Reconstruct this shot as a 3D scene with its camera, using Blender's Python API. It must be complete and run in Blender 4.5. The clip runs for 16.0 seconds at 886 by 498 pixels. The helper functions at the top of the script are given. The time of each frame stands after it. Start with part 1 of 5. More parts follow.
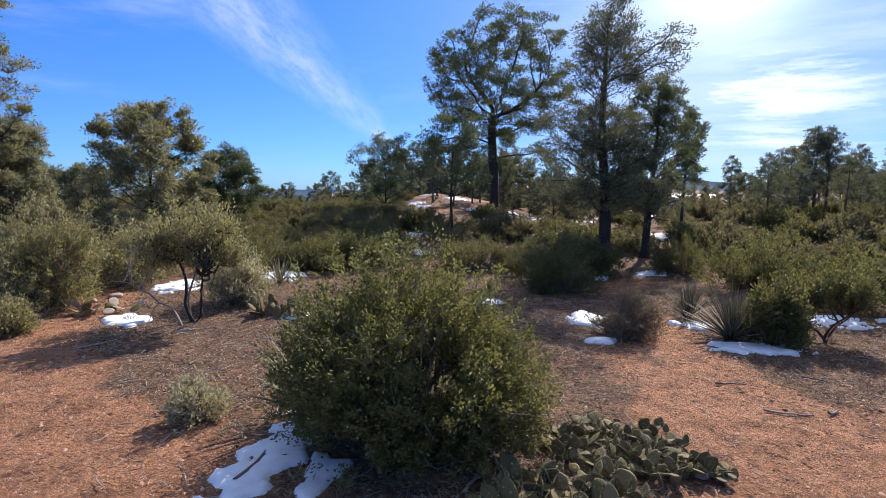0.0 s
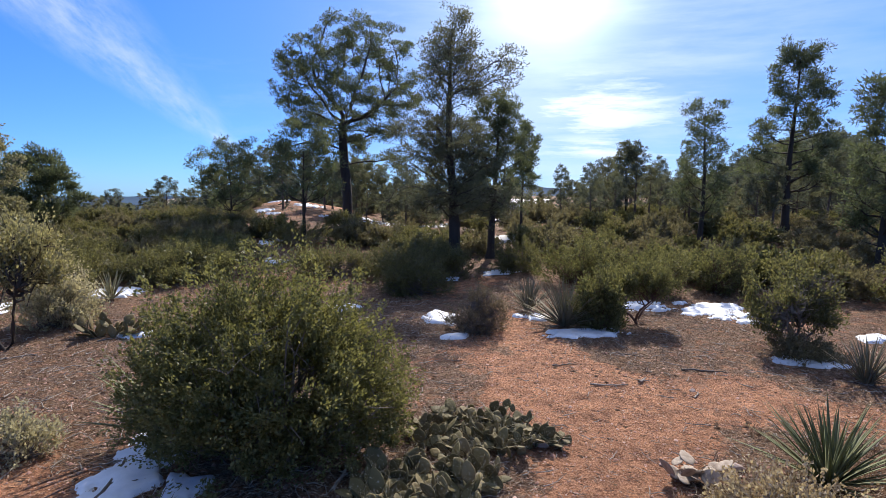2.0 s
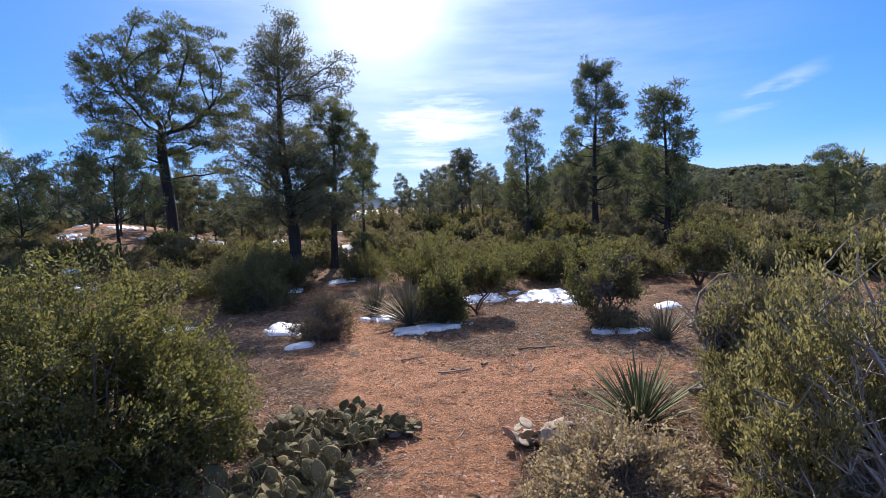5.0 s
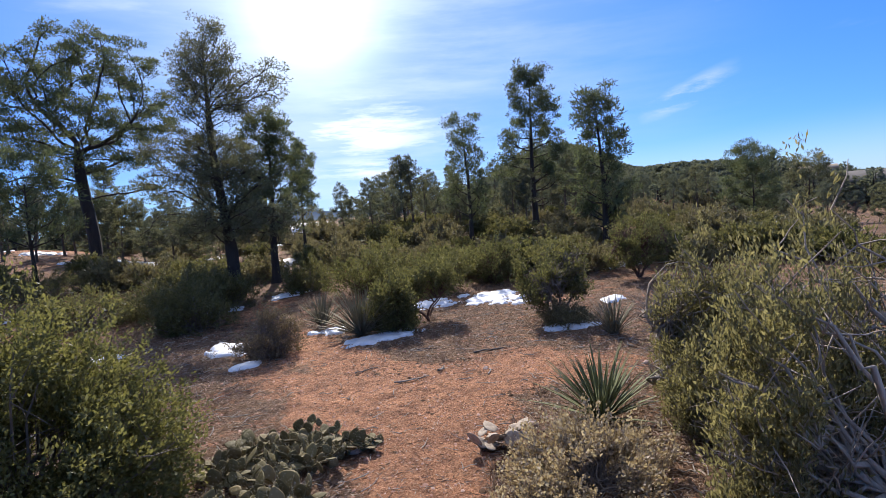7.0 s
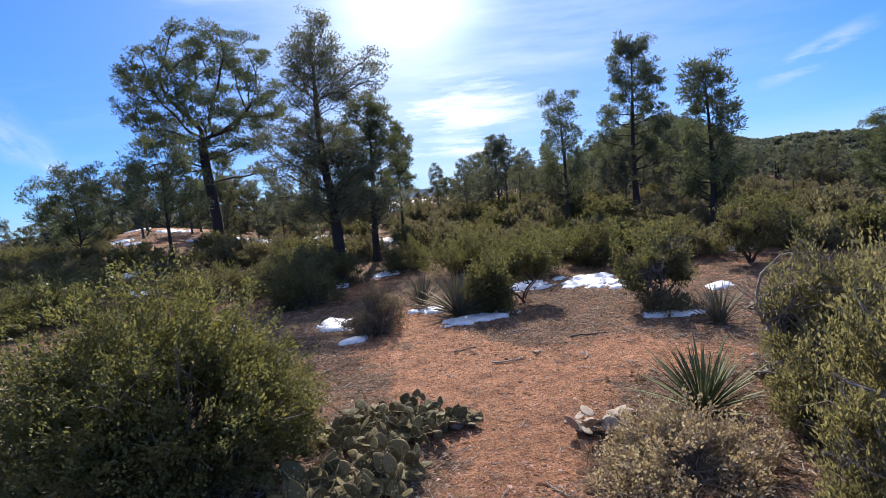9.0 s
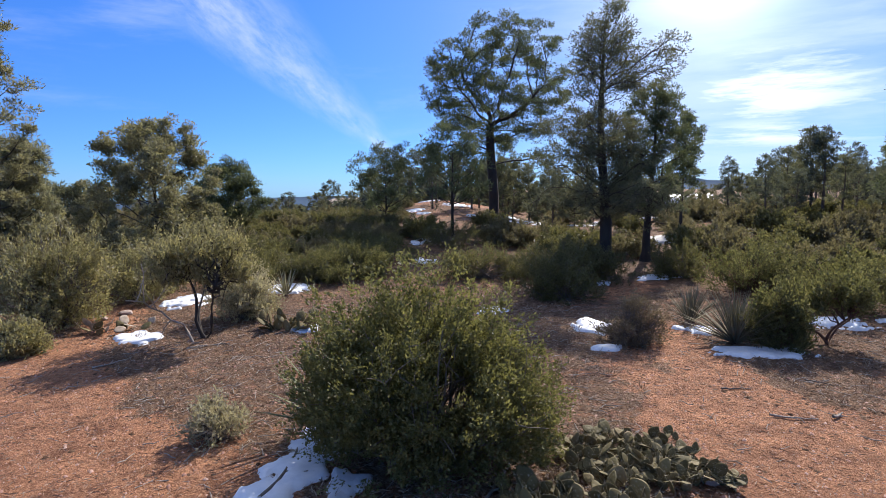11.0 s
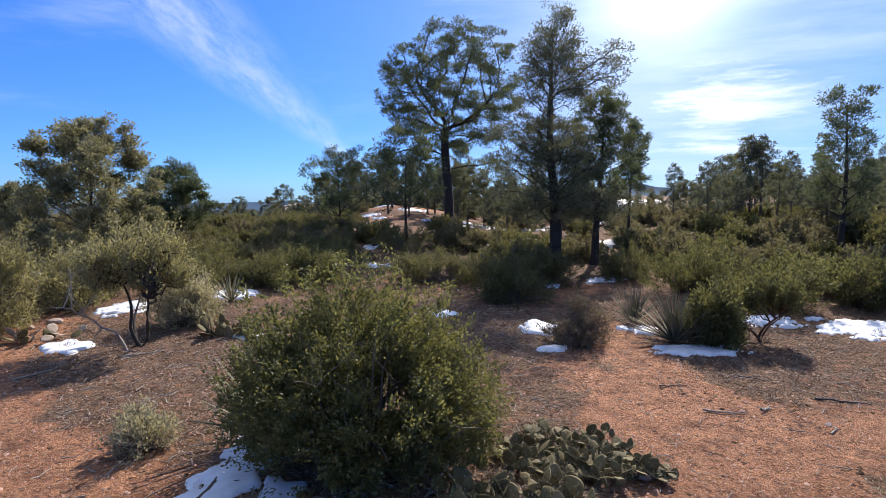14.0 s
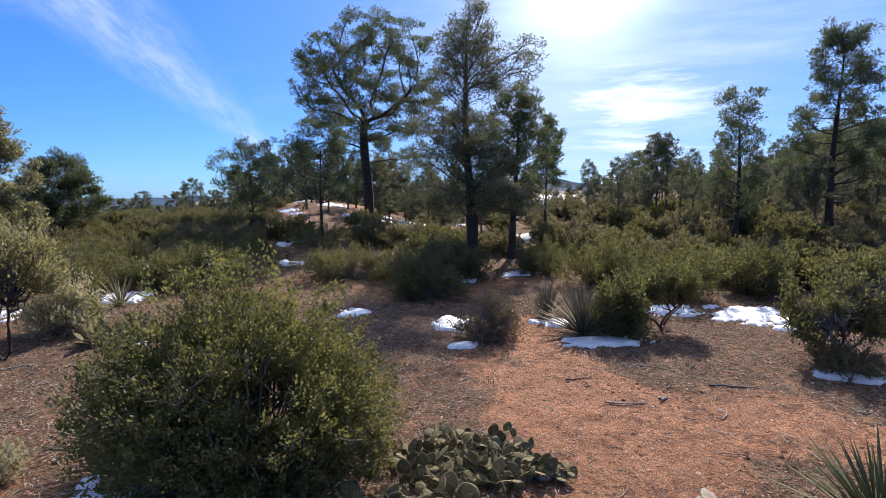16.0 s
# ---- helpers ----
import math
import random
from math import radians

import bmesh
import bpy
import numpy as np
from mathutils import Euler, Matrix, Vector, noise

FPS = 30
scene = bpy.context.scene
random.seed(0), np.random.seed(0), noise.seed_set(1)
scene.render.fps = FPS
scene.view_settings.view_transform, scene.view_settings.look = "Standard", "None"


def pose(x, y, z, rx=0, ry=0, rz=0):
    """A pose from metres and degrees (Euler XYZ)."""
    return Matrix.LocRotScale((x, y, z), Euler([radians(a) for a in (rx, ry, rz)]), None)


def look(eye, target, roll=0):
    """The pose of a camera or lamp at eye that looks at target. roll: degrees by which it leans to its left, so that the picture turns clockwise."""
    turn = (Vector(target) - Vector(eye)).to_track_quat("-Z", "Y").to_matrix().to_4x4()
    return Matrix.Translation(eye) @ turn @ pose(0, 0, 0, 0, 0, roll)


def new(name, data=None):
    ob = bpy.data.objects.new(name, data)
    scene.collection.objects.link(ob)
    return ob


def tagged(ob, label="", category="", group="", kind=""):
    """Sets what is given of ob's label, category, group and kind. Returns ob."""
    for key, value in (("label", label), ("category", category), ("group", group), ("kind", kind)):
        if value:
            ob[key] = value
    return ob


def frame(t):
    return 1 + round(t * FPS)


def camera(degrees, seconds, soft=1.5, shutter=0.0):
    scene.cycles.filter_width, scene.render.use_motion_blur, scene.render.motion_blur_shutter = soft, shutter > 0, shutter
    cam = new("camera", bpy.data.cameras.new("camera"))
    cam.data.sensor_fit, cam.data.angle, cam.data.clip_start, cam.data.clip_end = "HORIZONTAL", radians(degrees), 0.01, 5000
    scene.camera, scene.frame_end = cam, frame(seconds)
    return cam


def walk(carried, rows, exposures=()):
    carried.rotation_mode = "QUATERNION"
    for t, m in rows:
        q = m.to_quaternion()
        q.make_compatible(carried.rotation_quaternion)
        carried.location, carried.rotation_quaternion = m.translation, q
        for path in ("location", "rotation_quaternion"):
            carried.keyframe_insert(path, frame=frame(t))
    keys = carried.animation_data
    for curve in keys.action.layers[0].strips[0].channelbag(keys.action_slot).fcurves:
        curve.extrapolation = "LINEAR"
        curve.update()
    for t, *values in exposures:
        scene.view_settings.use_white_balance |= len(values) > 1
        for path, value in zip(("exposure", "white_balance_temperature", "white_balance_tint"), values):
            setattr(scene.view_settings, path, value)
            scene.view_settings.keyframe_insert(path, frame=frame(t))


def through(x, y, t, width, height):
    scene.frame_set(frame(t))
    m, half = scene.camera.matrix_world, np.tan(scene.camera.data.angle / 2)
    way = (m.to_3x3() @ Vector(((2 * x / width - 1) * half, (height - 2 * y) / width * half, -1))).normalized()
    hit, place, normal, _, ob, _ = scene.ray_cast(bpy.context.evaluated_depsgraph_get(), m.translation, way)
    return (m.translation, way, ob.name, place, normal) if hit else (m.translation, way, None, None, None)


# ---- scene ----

# ---- camera ----
cam = camera(79.22, 16.0, 0.6)


def turn(x, y, z, heading, pitch, roll):
    """The camera's pose by heading (clockwise from +y), pitch and roll in degrees."""
    a, p = radians(heading), radians(pitch)
    way = Vector((math.sin(a) * math.cos(p), math.cos(a) * math.cos(p), math.sin(p)))
    return look((x, y, z), Vector((x, y, z)) + way, -roll)


walk(cam, [
    (0.00, turn(0.001, -0.000, 2.074, 0.50, -6.68, -0.89)),
    (0.50, turn(0.073, -0.010, 2.120, 3.27, -6.66, -1.09)),
    (1.00, turn(0.068, -0.038, 2.140, 8.87, -6.31, -1.12)),
    (1.50, turn(0.026, -0.113, 2.102, 11.63, -6.06, -0.91)),
    (2.00, turn(-0.068, -0.209, 2.080, 16.13, -5.83, -0.72)),
    (2.50, turn(-0.129, -0.280, 2.080, 19.54, -5.79, -0.36)),
    (3.00, turn(-0.119, -0.297, 2.047, 21.87, -5.56, 0.01)),
    (3.50, turn(-0.105, -0.287, 2.032, 23.33, -5.49, 0.60)),
    (4.00, turn(-0.088, -0.277, 2.000, 24.71, -5.46, 0.92)),
    (4.50, turn(-0.064, -0.285, 1.980, 27.93, -5.14, 1.23)),
    (5.00, turn(-0.008, -0.250, 1.908, 32.50, -4.62, 2.01)),
    (5.20, turn(-0.007, -0.257, 1.904, 34.42, -4.54, 2.44)),
    (6.25, turn(0.000, -0.160, 1.870, 39.00, -4.20, 4.10)),
    (7.30, turn(-0.003, -0.078, 1.870, 38.33, -4.23, 5.08)),
    (7.50, turn(-0.013, -0.077, 1.883, 37.99, -4.33, 5.34)),
    (8.00, turn(-0.037, -0.084, 1.890, 35.61, -4.70, 5.45)),
    (8.50, turn(-0.097, -0.146, 1.937, 31.94, -5.32, 5.35)),
    (9.00, turn(-0.155, -0.206, 1.977, 28.64, -5.72, 5.09)),
    (9.50, turn(-0.220, -0.275, 2.046, 23.87, -6.26, 5.08)),
    (10.00, turn(-0.285, -0.340, 2.266, 14.42, -6.10, 3.96)),
    (10.20, turn(-0.256, -0.310, 2.343, 10.09, -6.04, 3.26)),
    (11.25, turn(-0.070, -0.060, 2.140, -0.20, -6.25, -0.20)),
    (12.30, turn(-0.008, 0.001, 2.069, -0.75, -6.54, -0.74)),
    (12.50, turn(-0.007, -0.004, 2.099, -0.84, -6.73, -1.12)),
    (13.00, turn(0.006, -0.013, 2.100, -1.00, -6.87, -1.30)),
    (13.50, turn(0.023, -0.039, 2.109, 1.53, -6.29, -0.79)),
    (14.00, turn(0.066, -0.082, 2.150, 5.05, -5.64, 0.15)),
    (14.50, turn(0.198, -0.062, 2.150, 6.16, -5.57, 0.43)),
    (15.00, turn(0.263, -0.006, 2.164, 8.29, -5.35, -0.54)),
    (15.50, turn(0.311, 0.068, 2.169, 10.56, -5.45, -0.60)),
    (16.00, turn(0.370, 0.152, 2.128, 12.85, -6.18, 0.14)),
])

# ---- world and sun ----
SUN_AZ, SUN_EL = 29.0, 39.0          # degrees clockwise from +y, degrees up
scene.view_settings.exposure = 0.62
world = bpy.data.worlds.new("sky")
scene.world = world
world.use_nodes = True
wn, wl = world.node_tree.nodes, world.node_tree.links
wn.clear()


def wnode(kind, **values):
    nd = wn.new(kind)
    for key, value in values.items():
        if key in nd.inputs:
            nd.inputs[key].default_value = value
    return nd


def wmath(op, a, b=None, c=None, clamp=False):
    nd = wn.new("ShaderNodeMath")
    nd.operation, nd.use_clamp = op, clamp
    for i, v in enumerate((a, b, c)):
        if v is None:
            continue
        if isinstance(v, (int, float)):
            nd.inputs[i].default_value = v
        else:
            wl.new(v, nd.inputs[i])
    return nd.outputs[0]


def wramp(value, lo, hi, to_lo=0.0, to_hi=1.0):
    nd = wn.new("ShaderNodeMapRange")
    nd.interpolation_type = "SMOOTHSTEP"
    wl.new(value, nd.inputs[0])
    for i, v in enumerate((lo, hi, to_lo, to_hi)):
        nd.inputs[i + 1].default_value = v
    return nd.outputs[0]


sky = wn.new("ShaderNodeTexSky")
sky.sky_type, sky.sun_disc = "NISHITA", False
sky.sun_elevation, sky.sun_rotation = radians(SUN_EL), radians(SUN_AZ)
sky.altitude, sky.air_density, sky.dust_density, sky.ozone_density = 1500, 1.0, 0.6, 2.5
coord = wn.new("ShaderNodeTexCoord")
sep = wn.new("ShaderNodeSeparateXYZ")
wl.new(coord.outputs["Generated"], sep.inputs[0])
dx, dy, dz = sep.outputs
# azimuth and height of the sky's direction, in degrees
azi = wmath("MULTIPLY", wmath("ARCTAN2", dx, dy), 57.2958)
ele = wmath("MULTIPLY", wmath("ARCSINE", dz), 57.2958)


def streak_noise(scale_a, scale_e, slant, offset, detail=6.0, rough=0.6):
    """Wind-drawn cloud fibres: noise stretched along a slanted line of the sky."""
    u = wmath("ADD", wmath("MULTIPLY", azi, scale_a), wmath("MULTIPLY", ele, slant))
    v = wmath("ADD", wmath("MULTIPLY", ele, scale_e), offset)
    comb = wn.new("ShaderNodeCombineXYZ")
    wl.new(u, comb.inputs[0])
    wl.new(v, comb.inputs[1])
    nz = wn.new("ShaderNodeTexNoise")
    nz.inputs["Scale"].default_value, nz.inputs["Detail"].default_value, nz.inputs["Roughness"].default_value = 1.0, detail, rough
    wl.new(comb.outputs[0], nz.inputs["Vector"])
    return nz.outputs["Fac"]


def band(value, centre, half):
    """1 on the line value = centre, falling to 0 at half away."""
    off = wmath("ABSOLUTE", wmath("SUBTRACT", value, centre)) if isinstance(centre, (int, float)) else wmath("ABSOLUTE", wmath("SUBTRACT", value, centre))
    return wramp(off, 0.0, half, 1.0, 0.0) if isinstance(half, (int, float)) else wmath("SUBTRACT", 1.0, wmath("DIVIDE", off, half), clamp=True)


# the long plume: leans from (az -6, el 6) up to (az -22, el 22), wider on top
plume_mid = wmath("ADD", wmath("MULTIPLY", ele, -1.26), 0.2)
plume_half = wmath("ADD", wmath("MULTIPLY", ele, 0.52), -0.3)
plume = wmath("MULTIPLY", band(azi, plume_mid, plume_half), wramp(ele, 1.5, 5.0))
plume = wmath("MULTIPLY", plume, wramp(streak_noise(0.30, 0.22, 0.24, 3.0, 8.0, 0.7), 0.24, 0.80))
plume = wmath("MULTIPLY", plume, 0.66)
# bright cirrus under the sun
cir = wmath("MULTIPLY", band(azi, 31.0, 17.0), band(ele, 8.5, 6.5))
cir = wmath("MULTIPLY", cir, wramp(streak_noise(0.06, 0.42, 0.05, 11.0), 0.46, 0.64))
cir_low = wmath("MULTIPLY", band(azi, 32.0, 13.0), band(ele, 4.9, 2.2))
cir_low = wmath("MULTIPLY", cir_low, wramp(streak_noise(0.07, 0.5, 0.03, 77.0), 0.36, 0.6))
cir = wmath("MAXIMUM", cir, cir_low)
# thin far wisps, all over
wisp = wmath("MULTIPLY", wramp(streak_noise(0.05, 0.22, -0.06, 27.0), 0.52, 0.85), 0.3)
# wisps thicken above the view, added for a whiter fill light
wisp = wmath("MULTIPLY", wisp, wramp(ele, 0.0, 45.0, 0.5, 2.4))
tail = wmath("MULTIPLY", band(wmath("SUBTRACT", ele, wmath("MULTIPLY", wmath("SUBTRACT", azi, 63.7), 0.34)), 8.9, 1.7), band(azi, 63.7, 5.5))
tail = wmath("MULTIPLY", tail, wramp(streak_noise(0.15, 0.5, -0.1, 41.0), 0.35, 0.7))
low = wmath("MULTIPLY", wmath("MULTIPLY", band(ele, 0.0, 6.5), wramp(azi, 14.0, 50.0)), 0.38)
veil = wmath("MULTIPLY", wramp(azi, -4.0, 30.0), wmath("MULTIPLY", wramp(azi, 75.0, 34.0), wramp(streak_noise(0.05, 0.30, 0.04, 63.0), 0.32, 0.68, 0.06, 0.36)))
cloud = wmath("MAXIMUM", wmath("MAXIMUM", plume, wmath("MAXIMUM", cir, veil)), wmath("MAXIMUM", wisp, wmath("MAXIMUM", tail, low)), clamp=True)
# unseen bright veil added overhead to lift and whiten the skylight in shade
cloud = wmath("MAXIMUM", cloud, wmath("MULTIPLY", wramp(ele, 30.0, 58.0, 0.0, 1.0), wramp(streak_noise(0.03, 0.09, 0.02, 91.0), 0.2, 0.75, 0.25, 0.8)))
# brightness of thin cloud grows towards the sun
sv = Vector((math.sin(radians(SUN_AZ)) * math.cos(radians(SUN_EL)), math.cos(radians(SUN_AZ)) * math.cos(radians(SUN_EL)), math.sin(radians(SUN_EL))))
dot = wn.new("ShaderNodeVectorMath")
dot.operation = "DOT_PRODUCT"
wl.new(coord.outputs["Generated"], dot.inputs[0])
# the sun's glare is drawn here as bright sky, lower than the lamp
dot.inputs[1].default_value = (math.sin(radians(27.0)) * math.cos(radians(20.5)), math.cos(radians(27.0)) * math.cos(radians(20.5)), math.sin(radians(20.5)))
near_sun = wmath("MAXIMUM", dot.outputs["Value"], 0.0)
glare = wmath("ADD", wmath("MULTIPLY", wmath("POWER", near_sun, 170.0), 10.0), wmath("MULTIPLY", wmath("POWER", near_sun, 22.0), 1.0))
cloud_light = wmath("ADD", wmath("MULTIPLY", wmath("POWER", near_sun, 14.0), 4.0), 8.5)
sky_gain = wn.new("ShaderNodeMix")
sky_gain.data_type, sky_gain.blend_type = "RGBA", "MULTIPLY"
sky_gain.inputs[0].default_value = 1.0
wl.new(sky.outputs[0], sky_gain.inputs[6])
# thin haze dims the sky towards the horizon
haze = wn.new("ShaderNodeMix")
haze.data_type = "RGBA"
wl.new(wramp(ele, 0.0, 22.0), haze.inputs[0])
haze.inputs[6].default_value = (0.385, 0.70, 1.36, 1)
haze.inputs[7].default_value = (0.385, 0.85, 1.64, 1)
wl.new(haze.outputs[2], sky_gain.inputs[7])
glow = wn.new("ShaderNodeMix")
glow.data_type, glow.blend_type = "RGBA", "ADD"
glow.inputs[0].default_value = 1.0
# milky thin cloud round the sun
milk = wn.new("ShaderNodeMix")
milk.data_type = "RGBA"
wl.new(wmath("MULTIPLY", wmath("POWER", near_sun, 9.0), 0.7), milk.inputs[0])
wl.new(sky_gain.outputs[2], milk.inputs[6])
milk.inputs[7].default_value = (2.8, 4.2, 6.3, 1)
wl.new(milk.outputs[2], glow.inputs[6])
wl.new(glare, glow.inputs[7])
mix = wn.new("ShaderNodeMix")
mix.data_type = "RGBA"
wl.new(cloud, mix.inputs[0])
wl.new(glow.outputs[2], mix.inputs[6])
tint = wn.new("ShaderNodeMix")
tint.data_type, tint.blend_type = "RGBA", "MULTIPLY"
tint.inputs[0].default_value = 1.0
wl.new(cloud_light, tint.inputs[6])
tint.inputs[7].default_value = (0.88, 0.97, 1.12, 1)
wl.new(tint.outputs[2], mix.inputs[7])
bg = wn.new("ShaderNodeBackground")
bg.inputs["Strength"].default_value = 0.077
wl.new(mix.outputs[2], bg.inputs["Color"])
out = wn.new("ShaderNodeOutputWorld")
wl.new(bg.outputs[0], out.inputs["Surface"])

sun_data = bpy.data.lights.new("sun", "SUN")
sun_data.energy, sun_data.angle, sun_data.color = 4.5, radians(0.5), (1.0, 0.92, 0.85)
sun = new("sun", sun_data)
sun.matrix_world = look(sv * 50, (0, 0, 0))


# ---- materials ----
def material(name):
    m = bpy.data.materials.new(name)
    m.use_nodes = True
    return m, m.node_tree.nodes, m.node_tree.links, m.node_tree.nodes["Principled BSDF"]


def noise_node(nodes, links, scale, detail=5.0, rough=0.6, coords=None, object_space=True):
    nz = nodes.new("ShaderNodeTexNoise")
    nz.inputs["Scale"].default_value, nz.inputs["Detail"].default_value, nz.inputs["Roughness"].default_value = scale, detail, rough
    if coords is None:
        tc = nodes.new("ShaderNodeTexCoord")
        coords = tc.outputs["Object"] if object_space else tc.outputs["Generated"]
    links.new(coords, nz.inputs["Vector"])
    return nz.outputs["Fac"]


def ramp_node(nodes, links, value, stops):
    cr = nodes.new("ShaderNodeValToRGB")
    el = cr.color_ramp.elements
    while len(el) < len(stops):
        el.new(0.5)
    for e, (pos, col) in zip(el, stops):
        e.position, e.color = pos, (*col, 1)
    links.new(value, cr.inputs[0])
    return cr.outputs[0]


def mix_node(nodes, links, fac, a, b, blend="MIX"):
    mx = nodes.new("ShaderNodeMix")
    mx.data_type, mx.blend_type = "RGBA", blend
    for sock, v in ((mx.inputs[0], fac), (mx.inputs[6], a), (mx.inputs[7], b)):
        if isinstance(v, (int, float)):
            sock.default_value = v
        elif isinstance(v, tuple):
            sock.default_value = (*v, 1)
        else:
            links.new(v, sock)
    return mx.outputs[2]


def bump_node(nodes, links, bsdf, height, strength=0.5, distance=0.02):
    b = nodes.new("ShaderNodeBump")
    b.inputs["Strength"].default_value, b.inputs["Distance"].default_value = strength, distance
    links.new(height, b.inputs["Height"])
    links.new(b.outputs[0], bsdf.inputs["Normal"])


def leaf_material(name, dark, mid, light, through=0.35, rough=0.5, scale=1.3, gloss=0.5):
    """Leaves: colour varies from leaf to leaf and over the plant; light shines through."""
    m, nodes, links, bsdf = material(name)
    geo = nodes.new("ShaderNodeNewGeometry")
    big = noise_node(nodes, links, scale, 3.0)
    c1 = ramp_node(nodes, links, geo.outputs["Random Per Island"], [(0.0, dark), (0.55, mid), (1.0, light)])
    c2 = ramp_node(nodes, links, big, [(0.3, tuple(v * 0.75 for v in mid)), (0.7, tuple(min(1, v * 1.2) for v in mid))])
    col = mix_node(nodes, links, 0.4, c1, c2)
    links.new(col, bsdf.inputs["Base Color"])
    bsdf.inputs["Roughness"].default_value, bsdf.inputs["Specular IOR Level"].default_value = rough, gloss
    tr = nodes.new("ShaderNodeBsdfTranslucent")
    links.new(mix_node(nodes, links, 1.0, col, (1.1, 1.08, 0.72), "MULTIPLY"), tr.inputs["Color"])
    ms = nodes.new("ShaderNodeMixShader")
    ms.inputs[0].default_value = through
    links.new(bsdf.outputs[0], ms.inputs[1])
    links.new(tr.outputs[0], ms.inputs[2])
    links.new(ms.outputs[0], nodes["Material Output"].inputs["Surface"])
    return m


def bark_material(name, dark, light, scale=9.0):
    m, nodes, links, bsdf = material(name)
    tc = nodes.new("ShaderNodeTexCoord")
    mp = nodes.new("ShaderNodeMapping")
    mp.inputs["Scale"].default_value = (1.0, 1.0, 0.22)
    links.new(tc.outputs["Object"], mp.inputs["Vector"])
    nz = noise_node(nodes, links, scale, 6.0, 0.65, mp.outputs[0])
    col = ramp_node(nodes, links, nz, [(0.3, dark), (0.7, light)])
    big = noise_node(nodes, links, 1.7, 2.0)
    col = mix_node(nodes, links, mix_node(nodes, links, 1.0, big, (0.5, 0.5, 0.5), "MULTIPLY"), col, tuple(v * 1.25 for v in light))
    links.new(col, bsdf.inputs["Base Color"])
    bsdf.inputs["Roughness"].default_value = 0.9
    bump_node(nodes, links, bsdf, nz, 0.8, 0.03)
    return m


def plain_material(name, a, b, scale=6.0, rough=0.8, bump=0.3, metal=0.0):
    m, nodes, links, bsdf = material(name)
    nz = noise_node(nodes, links, scale, 6.0)
    links.new(ramp_node(nodes, links, nz, [(0.3, a), (0.7, b)]), bsdf.inputs["Base Color"])
    bsdf.inputs["Roughness"].default_value, bsdf.inputs["Metallic"].default_value = rough, metal
    bump_node(nodes, links, bsdf, nz, bump, 0.02)
    return m


PINE = leaf_material("pine_needles", (0.06, 0.076, 0.046), (0.118, 0.14, 0.085), (0.20, 0.225, 0.14), 0.5, 0.6, gloss=0.12)
PINE_GREY = leaf_material("grey_pine_needles", (0.08, 0.086, 0.06), (0.15, 0.156, 0.11), (0.24, 0.24, 0.175), 0.52, 0.6, gloss=0.12)
# for distant pines: aerial haze is mixed into the needle colour as grey
PINE_HAZED = leaf_material("hazed_pine_needles", (0.075, 0.088, 0.075), (0.13, 0.145, 0.12), (0.20, 0.21, 0.175), 0.45, 0.7, gloss=0.05)
JUNIPER = leaf_material("juniper_sprays", (0.12, 0.122, 0.09), (0.24, 0.238, 0.17), (0.38, 0.365, 0.27), 0.55, 0.5)
OAK = leaf_material("oak_leaves", (0.12, 0.116, 0.073), (0.24, 0.228, 0.145), (0.38, 0.355, 0.235), 0.56, 0.45)
YUCCA_PALE = leaf_material("pale_yucca_blades", (0.24, 0.23, 0.14), (0.38, 0.36, 0.22), (0.55, 0.52, 0.35), 0.25, 0.6)
MANZ = leaf_material("manzanita_leaves", (0.10, 0.10, 0.042), (0.168, 0.165, 0.066), (0.265, 0.255, 0.125), 0.54, 0.5, gloss=0.4)
MANZ_MID = leaf_material("dull_manzanita_leaves", (0.064, 0.067, 0.031), (0.136, 0.136, 0.064), (0.26, 0.244, 0.12), 0.56, 0.5, gloss=0.35)
MANZ_DARK = leaf_material("scrub_oak_leaves", (0.075, 0.074, 0.036), (0.145, 0.14, 0.066), (0.25, 0.23, 0.115), 0.52, 0.5)
BROWNISH = leaf_material("grey_brown_scrub", (0.10, 0.088, 0.056), (0.18, 0.16, 0.10), (0.29, 0.255, 0.165), 0.48, 0.6)
OLIVE = leaf_material("olive_leaves", (0.13, 0.12, 0.065), (0.29, 0.265, 0.145), (0.46, 0.42, 0.26), 0.55, 0.4, gloss=0.7)
SILK = leaf_material("silktassel_leaves", (0.105, 0.096, 0.054), (0.20, 0.184, 0.102), (0.37, 0.33, 0.20), 0.62, 0.5, gloss=0.3)
GREYLEAF = leaf_material("grey_leaves", (0.22, 0.195, 0.14), (0.41, 0.375, 0.28), (0.60, 0.555, 0.44), 0.5, 0.6, gloss=0.2)
DRYBROWN = leaf_material("dry_brown_twigs", (0.10, 0.075, 0.05), (0.20, 0.155, 0.105), (0.36, 0.29, 0.20), 0.35, 0.6)
DRYLEAF = leaf_material("dry_leaves", (0.19, 0.138, 0.095), (0.40, 0.315, 0.225), (0.70, 0.60, 0.47), 0.42, 0.6)
YUCCA = leaf_material("yucca_blades", (0.12, 0.14, 0.085), (0.20, 0.22, 0.13), (0.31, 0.32, 0.20), 0.3, 0.65, gloss=0.1)
YUCCA_GREY = leaf_material("grey_yucca_blades", (0.15, 0.145, 0.11), (0.23, 0.215, 0.155), (0.34, 0.31, 0.23), 0.25, 0.65, gloss=0.1)
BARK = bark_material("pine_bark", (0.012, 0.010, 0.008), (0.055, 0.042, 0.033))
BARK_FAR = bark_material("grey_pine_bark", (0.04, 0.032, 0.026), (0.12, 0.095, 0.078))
TWIG = bark_material("twig_bark", (0.06, 0.05, 0.042), (0.20, 0.165, 0.14), 25.0)
